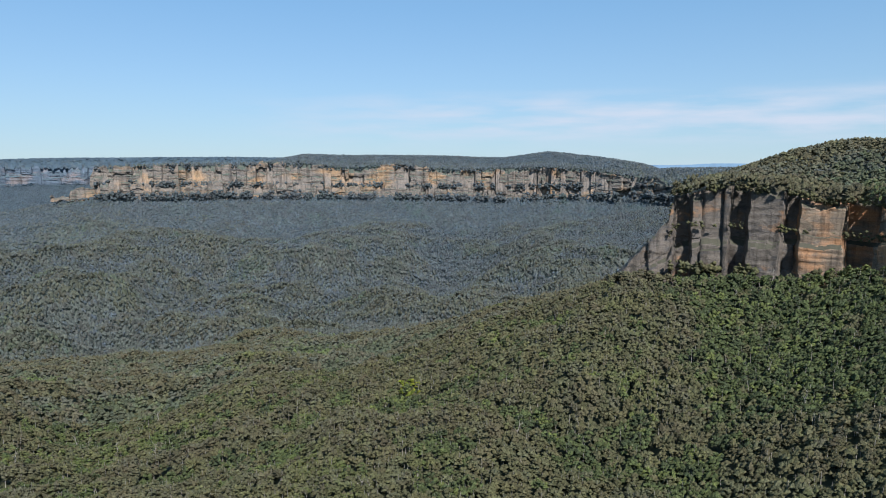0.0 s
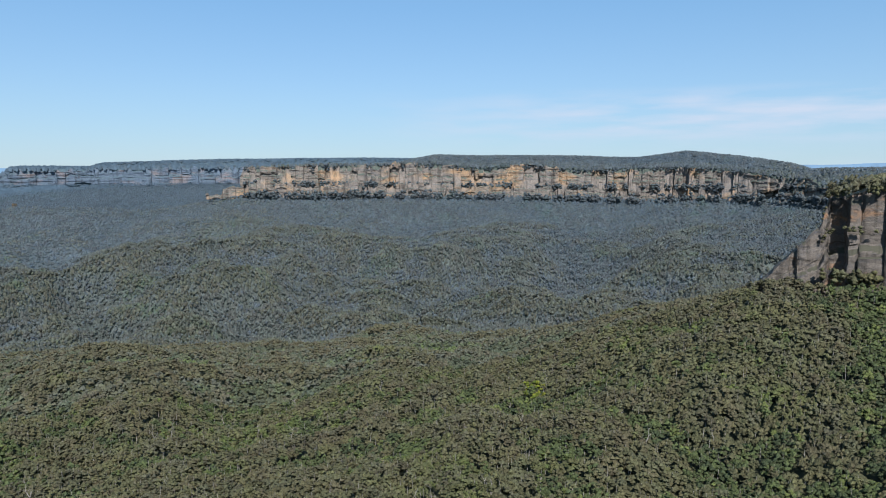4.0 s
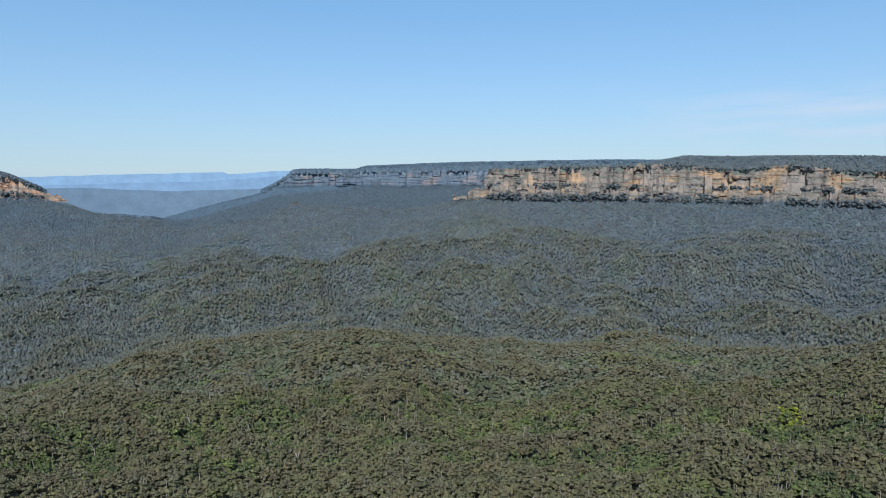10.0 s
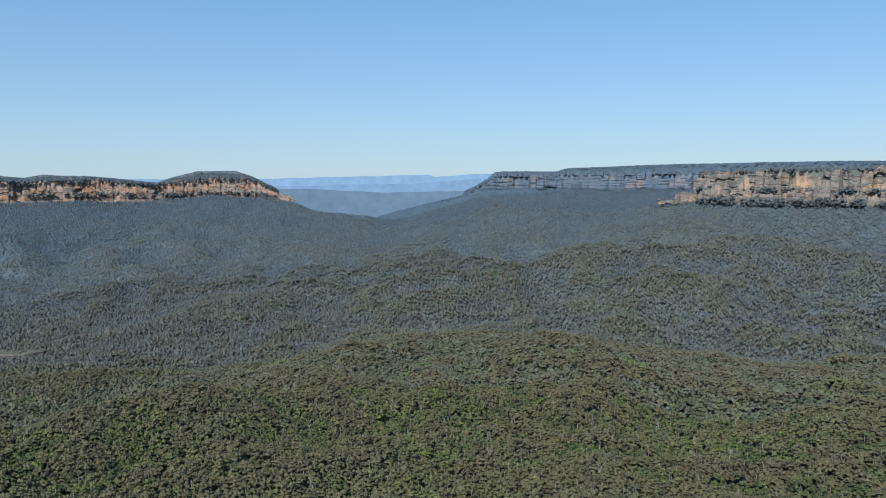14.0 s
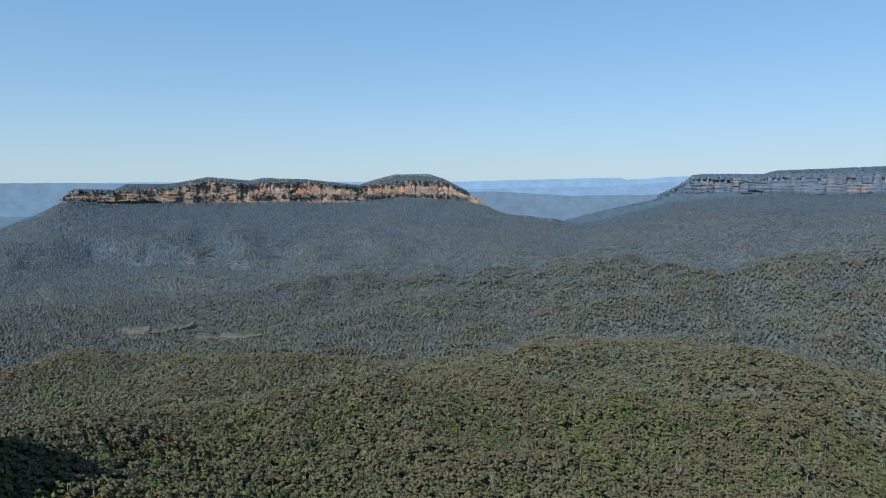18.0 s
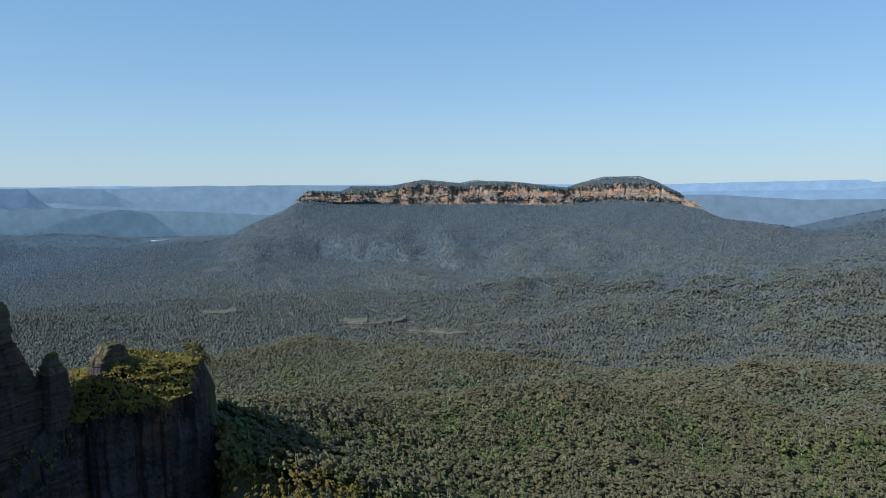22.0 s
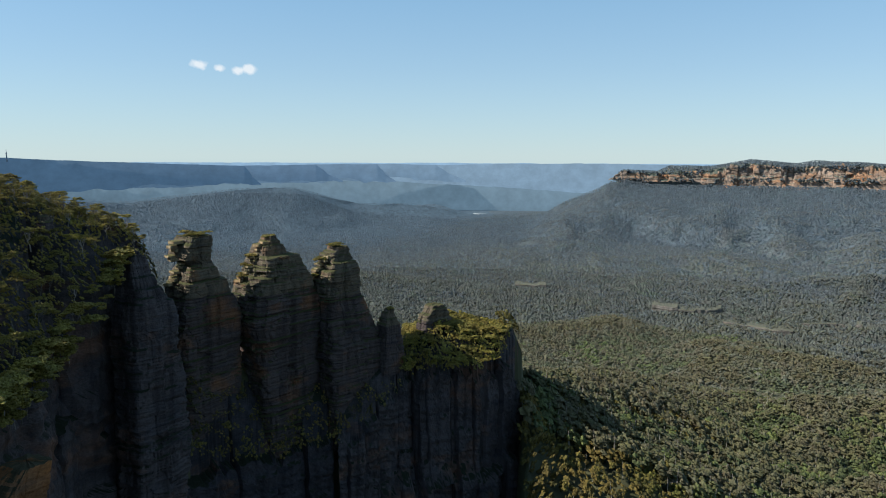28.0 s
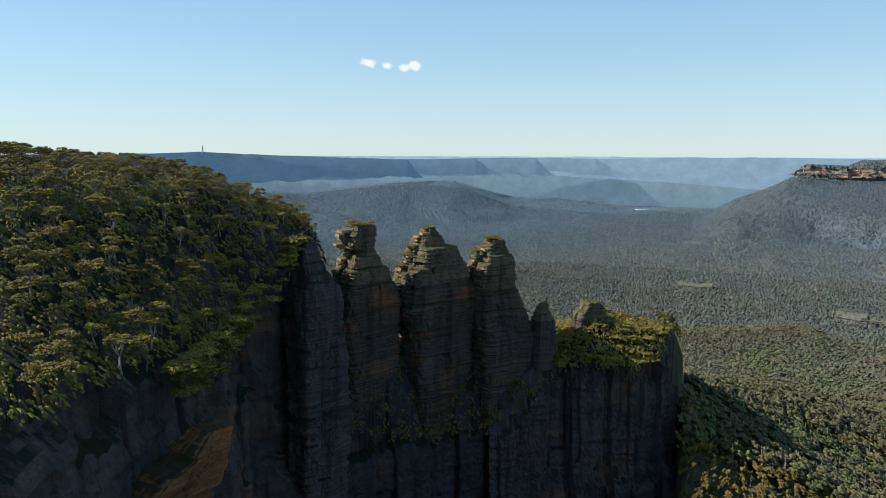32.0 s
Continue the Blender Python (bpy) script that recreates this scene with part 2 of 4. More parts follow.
LEAF_HOLLOW = foliage("leaf_valley_hollows", (0.066, 0.076, 0.048), (0.090, 0.101, 0.060), (0.112, 0.126, 0.062), (0.108, 0.134, 0.048), patch=(0.5, 0.62), through_leaf=0.2, vary=0.3, leaf=0.5, flush=0.4)
# distance haze is put into these leaf colours: bluer and flatter step by step
LEAF_FAR = [foliage("leaf_hazed_slopes", tuple(c * 0.76 for c in col), col, tuple(c * 1.2 for c in col), wet_, cell=0.06, through_leaf=0.3, vary=v_, haze_sheen=bl, leaf=0.22 if fl else 0.0, flush=fl) for col, wet_, v_, bl, fl in (
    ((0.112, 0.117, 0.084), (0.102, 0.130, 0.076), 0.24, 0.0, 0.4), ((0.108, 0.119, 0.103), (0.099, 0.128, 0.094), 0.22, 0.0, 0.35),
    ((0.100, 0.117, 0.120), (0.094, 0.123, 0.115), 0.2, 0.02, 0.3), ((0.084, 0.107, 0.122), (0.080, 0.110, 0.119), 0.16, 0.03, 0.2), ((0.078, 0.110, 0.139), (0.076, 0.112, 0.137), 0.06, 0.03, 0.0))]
LEAF_SPUR = foliage("leaf_below_spur", (0.050, 0.044, 0.012), (0.116, 0.096, 0.022), (0.152, 0.128, 0.028), (0.108, 0.122, 0.022), through_leaf=0.2, vary=0.4, leaf=0.9, flush=0.7)
LEAF_RAIN = foliage("leaf_rainforest", (0.050, 0.062, 0.028), (0.076, 0.092, 0.034), (0.112, 0.128, 0.038), (0.094, 0.118, 0.032), through_leaf=0.2, vary=0.4, leaf=0.8)
LEAF_GOLD = foliage("leaf_golden_flush", (0.09, 0.11, 0.014), (0.13, 0.15, 0.016), (0.18, 0.185, 0.02), (0.11, 0.15, 0.014), through_leaf=0.2, leaf=0.8)
LEAF_HEAD = foliage("leaf_headland", (0.10, 0.088, 0.022), (0.20, 0.168, 0.034), (0.29, 0.24, 0.045), (0.15, 0.175, 0.034), cell=0.16, through_leaf=0.3, leaf=1.6, flush=0.6)
SOIL = foliage("forest_floor", (0.050, 0.050, 0.026), (0.060, 0.060, 0.030), (0.070, 0.070, 0.034), (0.054, 0.068, 0.028), vary=0.02)
ROCK_NEAR = sandstone("sandstone_near_wall", (0.155, 0.130, 0.108), (0.31, 0.175, 0.095), (0.070, 0.069, 0.073), 1.2, (0.075, 0.07, 0.05), stain=(0.57, 0.69), banding=0.16, moss=0.98)
ROCK_WARM = sandstone("sandstone_near_wall_orange", (0.235, 0.18, 0.13), (0.40, 0.215, 0.11), (0.10, 0.09, 0.085), 1.2, (0.075, 0.07, 0.05), stain=(0.44, 0.60), banding=0.3, moss=0.98)
ROCK_FAR = sandstone("sandstone_long_ridge", (0.225, 0.19, 0.16), (0.36, 0.235, 0.135), (0.115, 0.115, 0.12), 3.0, (0.08, 0.092, 0.075), stain=(0.51, 0.67), banding=0.3, moss=0.74)
ROCK_LONE = sandstone("sandstone_lone_mountain", (0.30, 0.225, 0.175), (0.42, 0.235, 0.135), (0.15, 0.135, 0.13), 3.0, (0.08, 0.092, 0.075), stain=(0.48, 0.64), banding=0.3, moss=0.78)
# the shade on these columns is put into their dark colour
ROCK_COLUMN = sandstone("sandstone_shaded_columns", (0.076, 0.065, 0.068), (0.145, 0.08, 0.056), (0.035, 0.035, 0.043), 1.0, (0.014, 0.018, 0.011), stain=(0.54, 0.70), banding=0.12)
# haze over the farthest wall is put into its blue rock and scrub
ROCK_BLUE = sandstone("sandstone_hazed", (0.115, 0.145, 0.185), (0.20, 0.175, 0.175), (0.085, 0.115, 0.155), 4.0, (0.08, 0.11, 0.125))
# shafts are darkened for the shade on their fronts
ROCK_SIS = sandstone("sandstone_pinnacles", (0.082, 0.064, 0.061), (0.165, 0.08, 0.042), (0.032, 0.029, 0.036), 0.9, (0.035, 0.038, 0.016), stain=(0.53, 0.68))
# caps and slabs are lighter copies of the stone, sunlight painted in
ROCK_CAP = sandstone("sandstone_sunlit_caps", (0.128, 0.102, 0.073), (0.20, 0.108, 0.054), (0.038, 0.038, 0.040), 0.8, (0.05, 0.05, 0.02), stain=(0.56, 0.68))
ROCK_SLAB = sandstone("sandstone_sunlit_slabs", (0.36, 0.28, 0.165), (0.38, 0.23, 0.11), (0.16, 0.13, 0.09), 0.8, (0.09, 0.08, 0.03), stain=(0.56, 0.68))
ROCK_RUST = sandstone("sandstone_rust_overhang", (0.20, 0.10, 0.048), (0.27, 0.115, 0.04), (0.09, 0.06, 0.045), 1.2, (0.04, 0.035, 0.02), stain=(0.4, 0.6))
# wall shade is painted in: a near-black, bluish stone
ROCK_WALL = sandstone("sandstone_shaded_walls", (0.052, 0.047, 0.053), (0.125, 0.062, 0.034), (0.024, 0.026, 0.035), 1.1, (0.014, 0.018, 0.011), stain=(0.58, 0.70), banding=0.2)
_b = Nodes("gum_bark", 0.8)
BARK = _b.done(_b.ramp(_b.noise((0.8, 0.8, 0.3), 4), [(0.3, (0.12, 0.105, 0.09)), (0.7, (0.34, 0.31, 0.27))]))


_d = Nodes("gum_bark_shaded", 0.85)
BARK_DARK = _d.done(_d.ramp(_d.noise((0.8, 0.8, 0.3), 4), [(0.3, (0.055, 0.05, 0.042)), (0.7, (0.15, 0.135, 0.115))]))


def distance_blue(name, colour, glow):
    """Ranges at the edge of sight, as a backdrop: haze is put into the blue colour and its glow, with faint relief of
    pale and dark blue.
    """
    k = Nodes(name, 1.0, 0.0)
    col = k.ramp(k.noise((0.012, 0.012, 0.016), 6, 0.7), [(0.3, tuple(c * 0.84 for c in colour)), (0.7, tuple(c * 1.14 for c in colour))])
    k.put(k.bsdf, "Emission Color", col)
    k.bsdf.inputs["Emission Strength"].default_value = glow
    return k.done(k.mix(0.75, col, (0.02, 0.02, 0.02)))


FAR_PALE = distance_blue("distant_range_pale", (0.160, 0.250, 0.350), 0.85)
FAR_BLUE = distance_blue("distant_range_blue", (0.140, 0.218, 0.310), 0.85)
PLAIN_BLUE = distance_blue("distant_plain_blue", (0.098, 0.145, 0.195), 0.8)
# tints step paler from bay to bay, each with haze in its colour
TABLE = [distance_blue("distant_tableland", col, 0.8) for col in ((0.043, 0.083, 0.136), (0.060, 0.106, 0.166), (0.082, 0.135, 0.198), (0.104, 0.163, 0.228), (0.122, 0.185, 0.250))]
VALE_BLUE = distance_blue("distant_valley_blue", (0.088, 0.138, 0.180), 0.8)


# ---------------------------------------------------------------- the lie of the land
# Every line below is a run of (bearing, distance, height), fitted to the camera's view: bearings in degrees left of
# the first view, estimated metres from the lookout, heights against it.
def curve(nodes, *columns):
    a = np.array(nodes, float)
    return [np.interp(columns[0], a[:, 0], a[:, i]) for i in range(1, a.shape[1])]


# forested spurs on the valley floor
SPUR_WALL = [(-15.2, 950, -142), (-12.5, 980, -164), (-5.6, 1050, -204), (-0.8, 1120, -250), (4, 1180, -283), (10.7, 1220, -304), (21, 1150, -312), (26, 1180, -345)]
SPUR_DOME = [(57, 1150, -362), (54, 1280, -338), (50, 1360, -328), (44.5, 1400, -334), (37.8, 1400, -344), (30.8, 1380, -345), (27.5, 1340, -349), (24, 1300, -368), (19, 1150, -372)]
SPUR_CREEK = [(98, 1600, -404), (91.8, 1700, -396), (87.5, 1700, -415), (82.9, 1600, -430)]
SPUR_KNOLLS = [(80, 1480, -386), (75.3, 1450, -377), (72.5, 1430, -385), (67, 1400, -394), (62, 1330, -392)]
SPUR_TALUS = [(99.0, 490, -158), (97.6, 496, -172), (95.5, 500, -186), (92.5, 506, -208), (89, 540, -236), (86, 590, -262)]
SPUR_LONG = [(73, 1930, -408), (70.5, 1960, -396), (66.2, 2050, -371), (61.5, 2150, -356), (56.9, 2250, -356), (48, 2350, -364), (42, 2450, -340)]
SPUR_EAST = [(114, 2350, -385), (112, 2300, -389), (106, 2200, -400), (100.6, 2100, -408), (95, 2000, -420)]
SPUR_PINNACLE = [(98.6, 560, -178), (95, 640, -202), (89.4, 750, -235), (84, 800, -268), (75.4, 850, -310), (68, 820, -318)]
SPURS = [(SPUR_WALL, 0.30, 60), (SPUR_DOME, 0.28, 90), (SPUR_CREEK, 0.28, 60), (SPUR_KNOLLS, 0.28, 60), (SPUR_PINNACLE, 0.34, 40), (SPUR_TALUS, 0.62, 14), (SPUR_LONG, 0.26, 60), (SPUR_EAST, 0.24, 60)]  # crest, steepness, roundness
# long forested slopes below the cliffs
FOOT_NECK = [(-40, 2100, -90), (-25, 2400, -95), (-19, 2500, -99), (-14.6, 2700, -99), (-5.4, 2850, -116), (4, 2850, -104), (13, 2850, -109), (21.7, 2900, -107), (27, 2950, -105), (29, 3000, -123)]
FOOT_SADDLE = [(29, 3000, -123), (31.4, 3000, -151), (34.5, 3050, -166), (37.5, 3100, -154), (42.8, 3150, -146), (44.7, 3150, -176), (46.3, 3150, -213), (50.2, 3200, -254), (52, 3250, -260), (53.9, 3350, -217)]
FOOT_SOLITARY = [(53.9, 3350, -217), (56.1, 3450, -202), (57.5, 3550, -198), (59.6, 3700, -146), (61.2, 3850, -131), (65.8, 4000, -118), (71.5, 4050, -153), (75.2, 4050, -141), (79.9, 4100, -145),
                 (84.4, 4100, -142), (88.8, 4100, -145), (91.6, 4100, -117), (93, 4150, -175), (95.5, 4200, -252), (97.1, 4250, -325), (100.8, 4300, -348), (102.8, 4350, -369)]
FOOT_NEAR = [(-42, 800, -90), (-33.2, 900, -106), (-27, 930, -127), (-19.2, 940, -141), (-15.2, 950, -142)]
FOOT_WEST = [(9, 4430, -84), (43, 4430, -84), (44, 4430, -84), (45.5, 4430, -128), (47.3, 4440, -164), (50.2, 4450, -218), (54, 4450, -300)]
FOOT_EAST = [(106, 4600, -300), (113, 4450, -285), (118, 4400, -178), (122.8, 4350, -184), (130.7, 4350, -248), (136, 4350, -220), (156, 4350, -220)]
TALUS = [FOOT_NECK, FOOT_SADDLE, FOOT_SOLITARY, FOOT_NEAR, FOOT_WEST, FOOT_EAST]
CANOPY = 15.0


def polyline(nodes):
    return np.array([[*toward(b, d)[:2], z] for b, d, z in nodes])


def crest(x, y, nodes):
    """Height of the nearest point of a crest, and the distance from it."""
    p = polyline(nodes)
    best, height, total = np.full(np.shape(x), 1e9), 0.0, 0.0
    for a, b in zip(p[:-1], p[1:]):
        v = b[:2] - a[:2]
        u = np.clip(((x - a[0]) * v[0] + (y - a[1]) * v[1]) / (v @ v), 0, 1)
        q = np.hypot(x - a[0] - u * v[0], y - a[1] - u * v[1])
        w = 1 / (q + 4.0) ** 4
        height, total = height + w * (a[2] + u * (b[2] - a[2])), total + w
        best = np.minimum(best, q)
    height = height / total
    return height, best


# Tablelands: bearing, distance of the rim, rim height, distance of the summit, summit height, where the top ends.
NECK = [(-36, 2220, -20, 2500, 12, 2800), (-23, 2420, -20, 2700, 6, 3000), (-18.4, 2520, -60, 2700, 4, 3000), (-17.5, 2580, -38, 2800, 0, 3100), (-16.2, 2650, -36, 2850, 21, 3200), (-12.7, 2760, -14, 3000, 51, 3400),
        (-8.6, 2850, 4, 3100, 75, 3500), (-4.9, 2880, -4, 3100, 48, 3500), (-0.7, 2880, -12, 3100, 55, 3500), (3.9, 2880, 12, 3100, 59, 3500), (7.7, 2880, -6, 3100, 57, 3500),
        (11.3, 2890, 12, 3100, 60, 3500), (12.7, 2900, 12, 3150, 48, 3400), (15.3, 2910, 11, 3000, 14, 3150), (21.6, 2930, 5, 3000, 9, 3120), (26.9, 2990, -4, 3010, -4, 3050)]
SOLITARY = [(60.6, 3860, -105, 3900, -100, 3950), (61.2, 3880, -82, 3960, -76, 4100), (62.8, 3960, -40, 4060, -20, 4300), (64, 4010, -36, 4150, 9, 4400), (66.8, 4050, -37, 4200, 7, 4500), (68.6, 4060, -58, 4200, -27, 4500),
            (69.8, 4070, -68, 4200, -58, 4500), (73.8, 4090, -43, 4200, -23, 4500), (77.5, 4110, -46, 4250, -12, 4500), (78.5, 4120, -52, 4250, -28, 4500), (81.7, 4130, -35, 4250, -5, 4500),
            (84.4, 4130, -70, 4250, -46, 4500), (87.5, 4130, -88, 4230, -44, 4450), (88.4, 4130, -90, 4200, -76, 4350), (91.1, 4130, -78, 4180, -72, 4250), (91.5, 4120, -90, 4160, -95, 4200)]
NEARSIDE = [(-42, 830, -40, 1000, 40, 1400), (-33, 930, -39, 1120, 40, 1500), (-31, 950, -38, 1150, 43, 1500), (-29.2, 950, -38, 1130, 38, 1500), (-26.7, 950, -29, 1120, 25, 1450), (-24.4, 955, -24, 1100, 9, 1400),
            (-22.9, 955, -23, 1080, -3, 1350), (-20.1, 955, -26, 1020, -21, 1200), (-18.6, 955, -30, 990, -29, 1060), (-18.2, 955, -70, 970, -72, 1000)]
WALLSIDE = [(11, 4450, 0, 4600, 66, 4900), (17.5, 4450, 0, 4600, 70, 4900), (29, 4450, 0, 4600, 55, 4900), (37, 4450, -6, 4600, 30, 4900), (37.9, 4450, -10, 4600, 9, 4900), (42.2, 4450, -12, 4600, 10, 4900), (42.9, 4450, -14, 4600, 2, 4900), (43.4, 4450, -45, 4600, -36, 4900), (44.2, 4450, -82, 4600, -74, 4900), (45.5, 4450, -132, 4600, -128, 4900)]
HEADLAND = [(128.2, 362, -72, 370, -72, 380), (129.8, 358, -50, 372, -48, 388), (131.1, 345, -44, 372, -38, 400), (133.6, 302, -58, 365, -36, 420), (136.9, 250, -66, 358, -24, 430), (140, 212, -64, 355, -17, 450), (145.4, 172, -56, 340, -14, 450),
            (150.9, 150, -56, 320, -10, 440), (156, 140, -50, 300, -8, 420), (165, 110, -40, 250, -8, 400), (180, 80, -30, 200, -5, 330), (262, 80, -30, 200, -5, 300), (275, 90, -120, 200, -110, 260)]
RIDGE = [(98.9, 486, -158, 505, -150, 520), (99.8, 470, -142, 490, -126, 515), (102, 452, -143, 480, -124, 512), (106, 440, -142, 470, -116, 500), (108.6, 432, -150, 468, -126, 495), (110.4, 428, -160, 462, -124, 490),
         (114.5, 412, -176, 458, -138, 485), (120, 396, -178, 444, -136, 475), (125, 376, -166, 420, -122, 455), (128.4, 350, -150, 392, -104, 430)]


def tableland(z, b, d, nodes, lag, leaf, deep):
    """Lay a tableland with a steep rim onto the heights z; lag holds the rim back behind its cliff."""
    lo, hi = nodes[0][0], nodes[-1][0]
    rim, zr, mid, zm, end = curve(nodes, b)
    up = smooth(0, 1, (d - rim) / np.maximum(mid - rim, 1))
    top = zr + (zm - leaf - zr) * up - np.maximum(d - end, 0) * 0.9
    on = (b >= lo) & (b <= hi) & (d >= rim + lag * (0.018 * d + deep))
    return np.where(on, np.maximum(z, top), z), on


def ground_height(x, y, lag=0.0):
    d = np.hypot(x, y)
    b = np.degrees(np.arctan2(-x, y))
    b = np.where(b < -45, b + 360, b)
    layers = [-458 + 0.016 * d + 14 * fbm(x / 300, y / 300, seed=3)]
    layers.append(-215 - CANOPY - 0.085 * d - np.maximum(d - 1250, 0) * 0.22 - 55 * smooth(54, 72, b) * smooth(880, 1150, d) + 54 * fbm(x / 210, y / 210, seed=5) * smooth(450, 750, d))
    knobs = 26 * fbm(x / 150, y / 150, seed=7)
    for nodes, steep, rnd in SPURS:
        h, q = crest(x, y, nodes)
        layers.append(h - CANOPY - steep * (np.sqrt(q * q + rnd * rnd) - rnd) + knobs * smooth(10, 130, q))
    rough = 1 - np.sqrt(fbm(x / 620, y / 620, seed=9) ** 2 + 0.003)
    fine_ = 1 - np.sqrt(fbm(x / 250 + 3, y / 250, seed=10) ** 2 + 0.003)
    for nodes in TALUS:
        h, q = crest(x, y, nodes)
        if nodes[0][1] < 1000:
            fall = 22 * (1 - np.exp(-q / 60)) + 0.34 * q
        else:
            fall = 55 * (1 - np.exp(-q / 150)) + 0.118 * q
        layers.append(h - CANOPY - fall + (180 * (rough - 0.85) + 80 * (fine_ - 0.82)) * smooth(60, 700, q))
    stack = np.stack(layers)
    top = stack.max(0)
    z = top + 9 * np.log(np.exp((stack - top) / 9).sum(0))
    # the far plain climbs to the edge of sight
    z = np.where(d > 4350, np.maximum(z, -385 + (d - 4350) * 0.02), z)
    # the gulf below the pinnacle wall
    rim = curve(RIDGE, b)[0]
    z = z - 100 * smooth(98.3, 99.8, b) * smooth(134, 129, b) * smooth(rim + 34, rim + 14, d)
    for nodes, leaf, deep in ((WALLSIDE, 8, 25), (SOLITARY, 12, 30), (NECK, 12, 30), (NEARSIDE, 14, 36), (HEADLAND, -4, 100), (RIDGE, 0, 22)):
        z, on = tableland(z, b, d, nodes, lag, leaf, deep)
    return z


bearings = np.concatenate([np.arange(-38, 156, 0.42), np.arange(156, 322, 3.0), [322.0]])
radii = np.concatenate([[0.01, 40, 70], 100 * (4950 / 100) ** (np.arange(255) / 254)])
bb, dd = np.meshgrid(np.radians(bearings), radii, indexing="ij")
gx, gy = -np.sin(bb) * dd, np.cos(bb) * dd
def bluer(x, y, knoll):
    """Steps the leaf colours bluer with distance, as painted haze, and a little in the hollows between dry ribs."""
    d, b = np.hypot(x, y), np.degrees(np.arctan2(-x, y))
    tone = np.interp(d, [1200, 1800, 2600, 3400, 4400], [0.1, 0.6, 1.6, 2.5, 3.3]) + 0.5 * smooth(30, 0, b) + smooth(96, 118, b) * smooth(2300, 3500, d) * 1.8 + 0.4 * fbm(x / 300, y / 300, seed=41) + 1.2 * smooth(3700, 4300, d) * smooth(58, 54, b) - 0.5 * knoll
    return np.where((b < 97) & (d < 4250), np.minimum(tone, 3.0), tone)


gz = ground_height(gx, gy, 1.0)
far_lift = 3.5 * smooth(2100, 2600, dd)  # far ground raised to close the dark gaps under the crowns
ground = new("ground", mesh_from("ground", np.stack([gx, gy, gz + far_lift], -1).reshape(-1, 3), grid_faces(len(bearings), len(radii)), SOIL, True))
# the far ground takes the same haze-blue leaf colours
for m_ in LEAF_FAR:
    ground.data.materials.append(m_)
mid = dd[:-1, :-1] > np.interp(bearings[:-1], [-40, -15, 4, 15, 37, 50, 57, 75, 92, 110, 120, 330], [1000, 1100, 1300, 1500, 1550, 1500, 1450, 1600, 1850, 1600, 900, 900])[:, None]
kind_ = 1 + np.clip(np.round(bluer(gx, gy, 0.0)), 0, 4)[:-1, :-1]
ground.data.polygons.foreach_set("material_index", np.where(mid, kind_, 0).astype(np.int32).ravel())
tagged(ground, "forested valley floor, slopes and tablelands of dark soil", "ground", kind="structure")


# ---------------------------------------------------------------- cliffs
def cliff(name, label, nodes, material, step, rows, bulge, ledge=0.42, setback=0.1, seed=1, bed=7.0, block=40.0, ragged=0.16, recesses=(), lip=60.0, grain=1.0):
    """A sandstone wall along (bearing, distance, foot, rim): buttresses, joints, beds and a scrubby ledge."""
    rng_c = np.random.default_rng(seed)
    p = np.array(nodes, float)
    xy = np.array([toward(b, d)[:2] for b, d in p[:, :2]])
    run = np.concatenate([[0], np.cumsum(np.hypot(*np.diff(xy, axis=0).T))])
    s = np.arange(0, run[-1], step)
    cx, cy, foot, rim = (np.interp(s, run, v) for v in (xy[:, 0], xy[:, 1], p[:, 2], p[:, 3]))
    tx, ty = np.gradient(cx), np.gradient(cy)
    ln = np.hypot(tx, ty)
    nx, ny = -ty / ln, tx / ln
    out = np.sign(np.median(nx * cx + ny * cy))
    nx, ny = nx * out, ny * out  # away from the lookout
    u = np.linspace(-0.3, 1.0, rows)[None, :]
    ss, hh = s[:, None], (rim - foot)[:, None]
    # blocks between joints stand out or lie back, and break off at their own heights
    wide = block * (0.45 + 1.1 * rng_c.uniform(0, 1, int(run[-1] / block * 3) + 4))
    edges = np.concatenate([[0], np.cumsum(wide)])
    idx = np.clip(np.searchsorted(edges, s) - 1, 0, len(wide) - 1)
    soft = np.exp(-np.minimum(np.abs(s - edges[idx]), np.abs(s - edges[idx + 1])) / (block * 0.05))[:, None]
    stand = rng_c.normal(0, 1, len(wide))[idx][:, None]
    split = rng_c.uniform(0.35, 0.75, len(wide))[idx][:, None]
    lower = rng_c.normal(0, 0.7, len(wide))[idx][:, None]
    rag = 1 + ragged * rng_c.uniform(-1, 0.35, len(wide))[idx][:, None] + ragged * 0.5 * fbm(ss / (block * 0.3), 0 * ss, seed=seed + 20)
    lift = ragged * 0.8 * fbm(ss / (block * 1.3), 0 * ss, seed=seed + 30)
    z = foot[:, None] + (u * rag + lift * (1 - u)) * hh
    butt = np.where(u > split, stand, 0.5 * stand + lower) * 0.55 + 0.5 * fbm(ss / (block * 2), z / (block * 2.5), seed=seed)
    beds = vnoise(ss / 90, z / bed, seed=seed + 9) + 0.6 * vnoise(ss / 40, z / (bed * 0.4), seed=seed + 10)
    beds = np.sign(beds) * np.abs(beds) ** 0.6
    rough = fbm(ss / (block * 0.2), z / (block * 0.16), seed=seed + 12)
    deep = 0.0
    if recesses:
        bs = np.degrees(np.arctan2(-cx, cy))[:, None]
        for rb, rw, rd in recesses:
            wob = 0.25 * rw * fbm(z / 25, 0 * z, seed=seed + int(abs(rb) * 10))
            deep = deep + rd * smooth(rw * 0.62, rw * 0.42, np.abs(bs + wob - rb)) * smooth(-0.2, 0.15, u)
    off = -deep + bulge * (butt - 0.22 * soft) + grain * bulge * (0.16 * beds + 0.2 * rough)
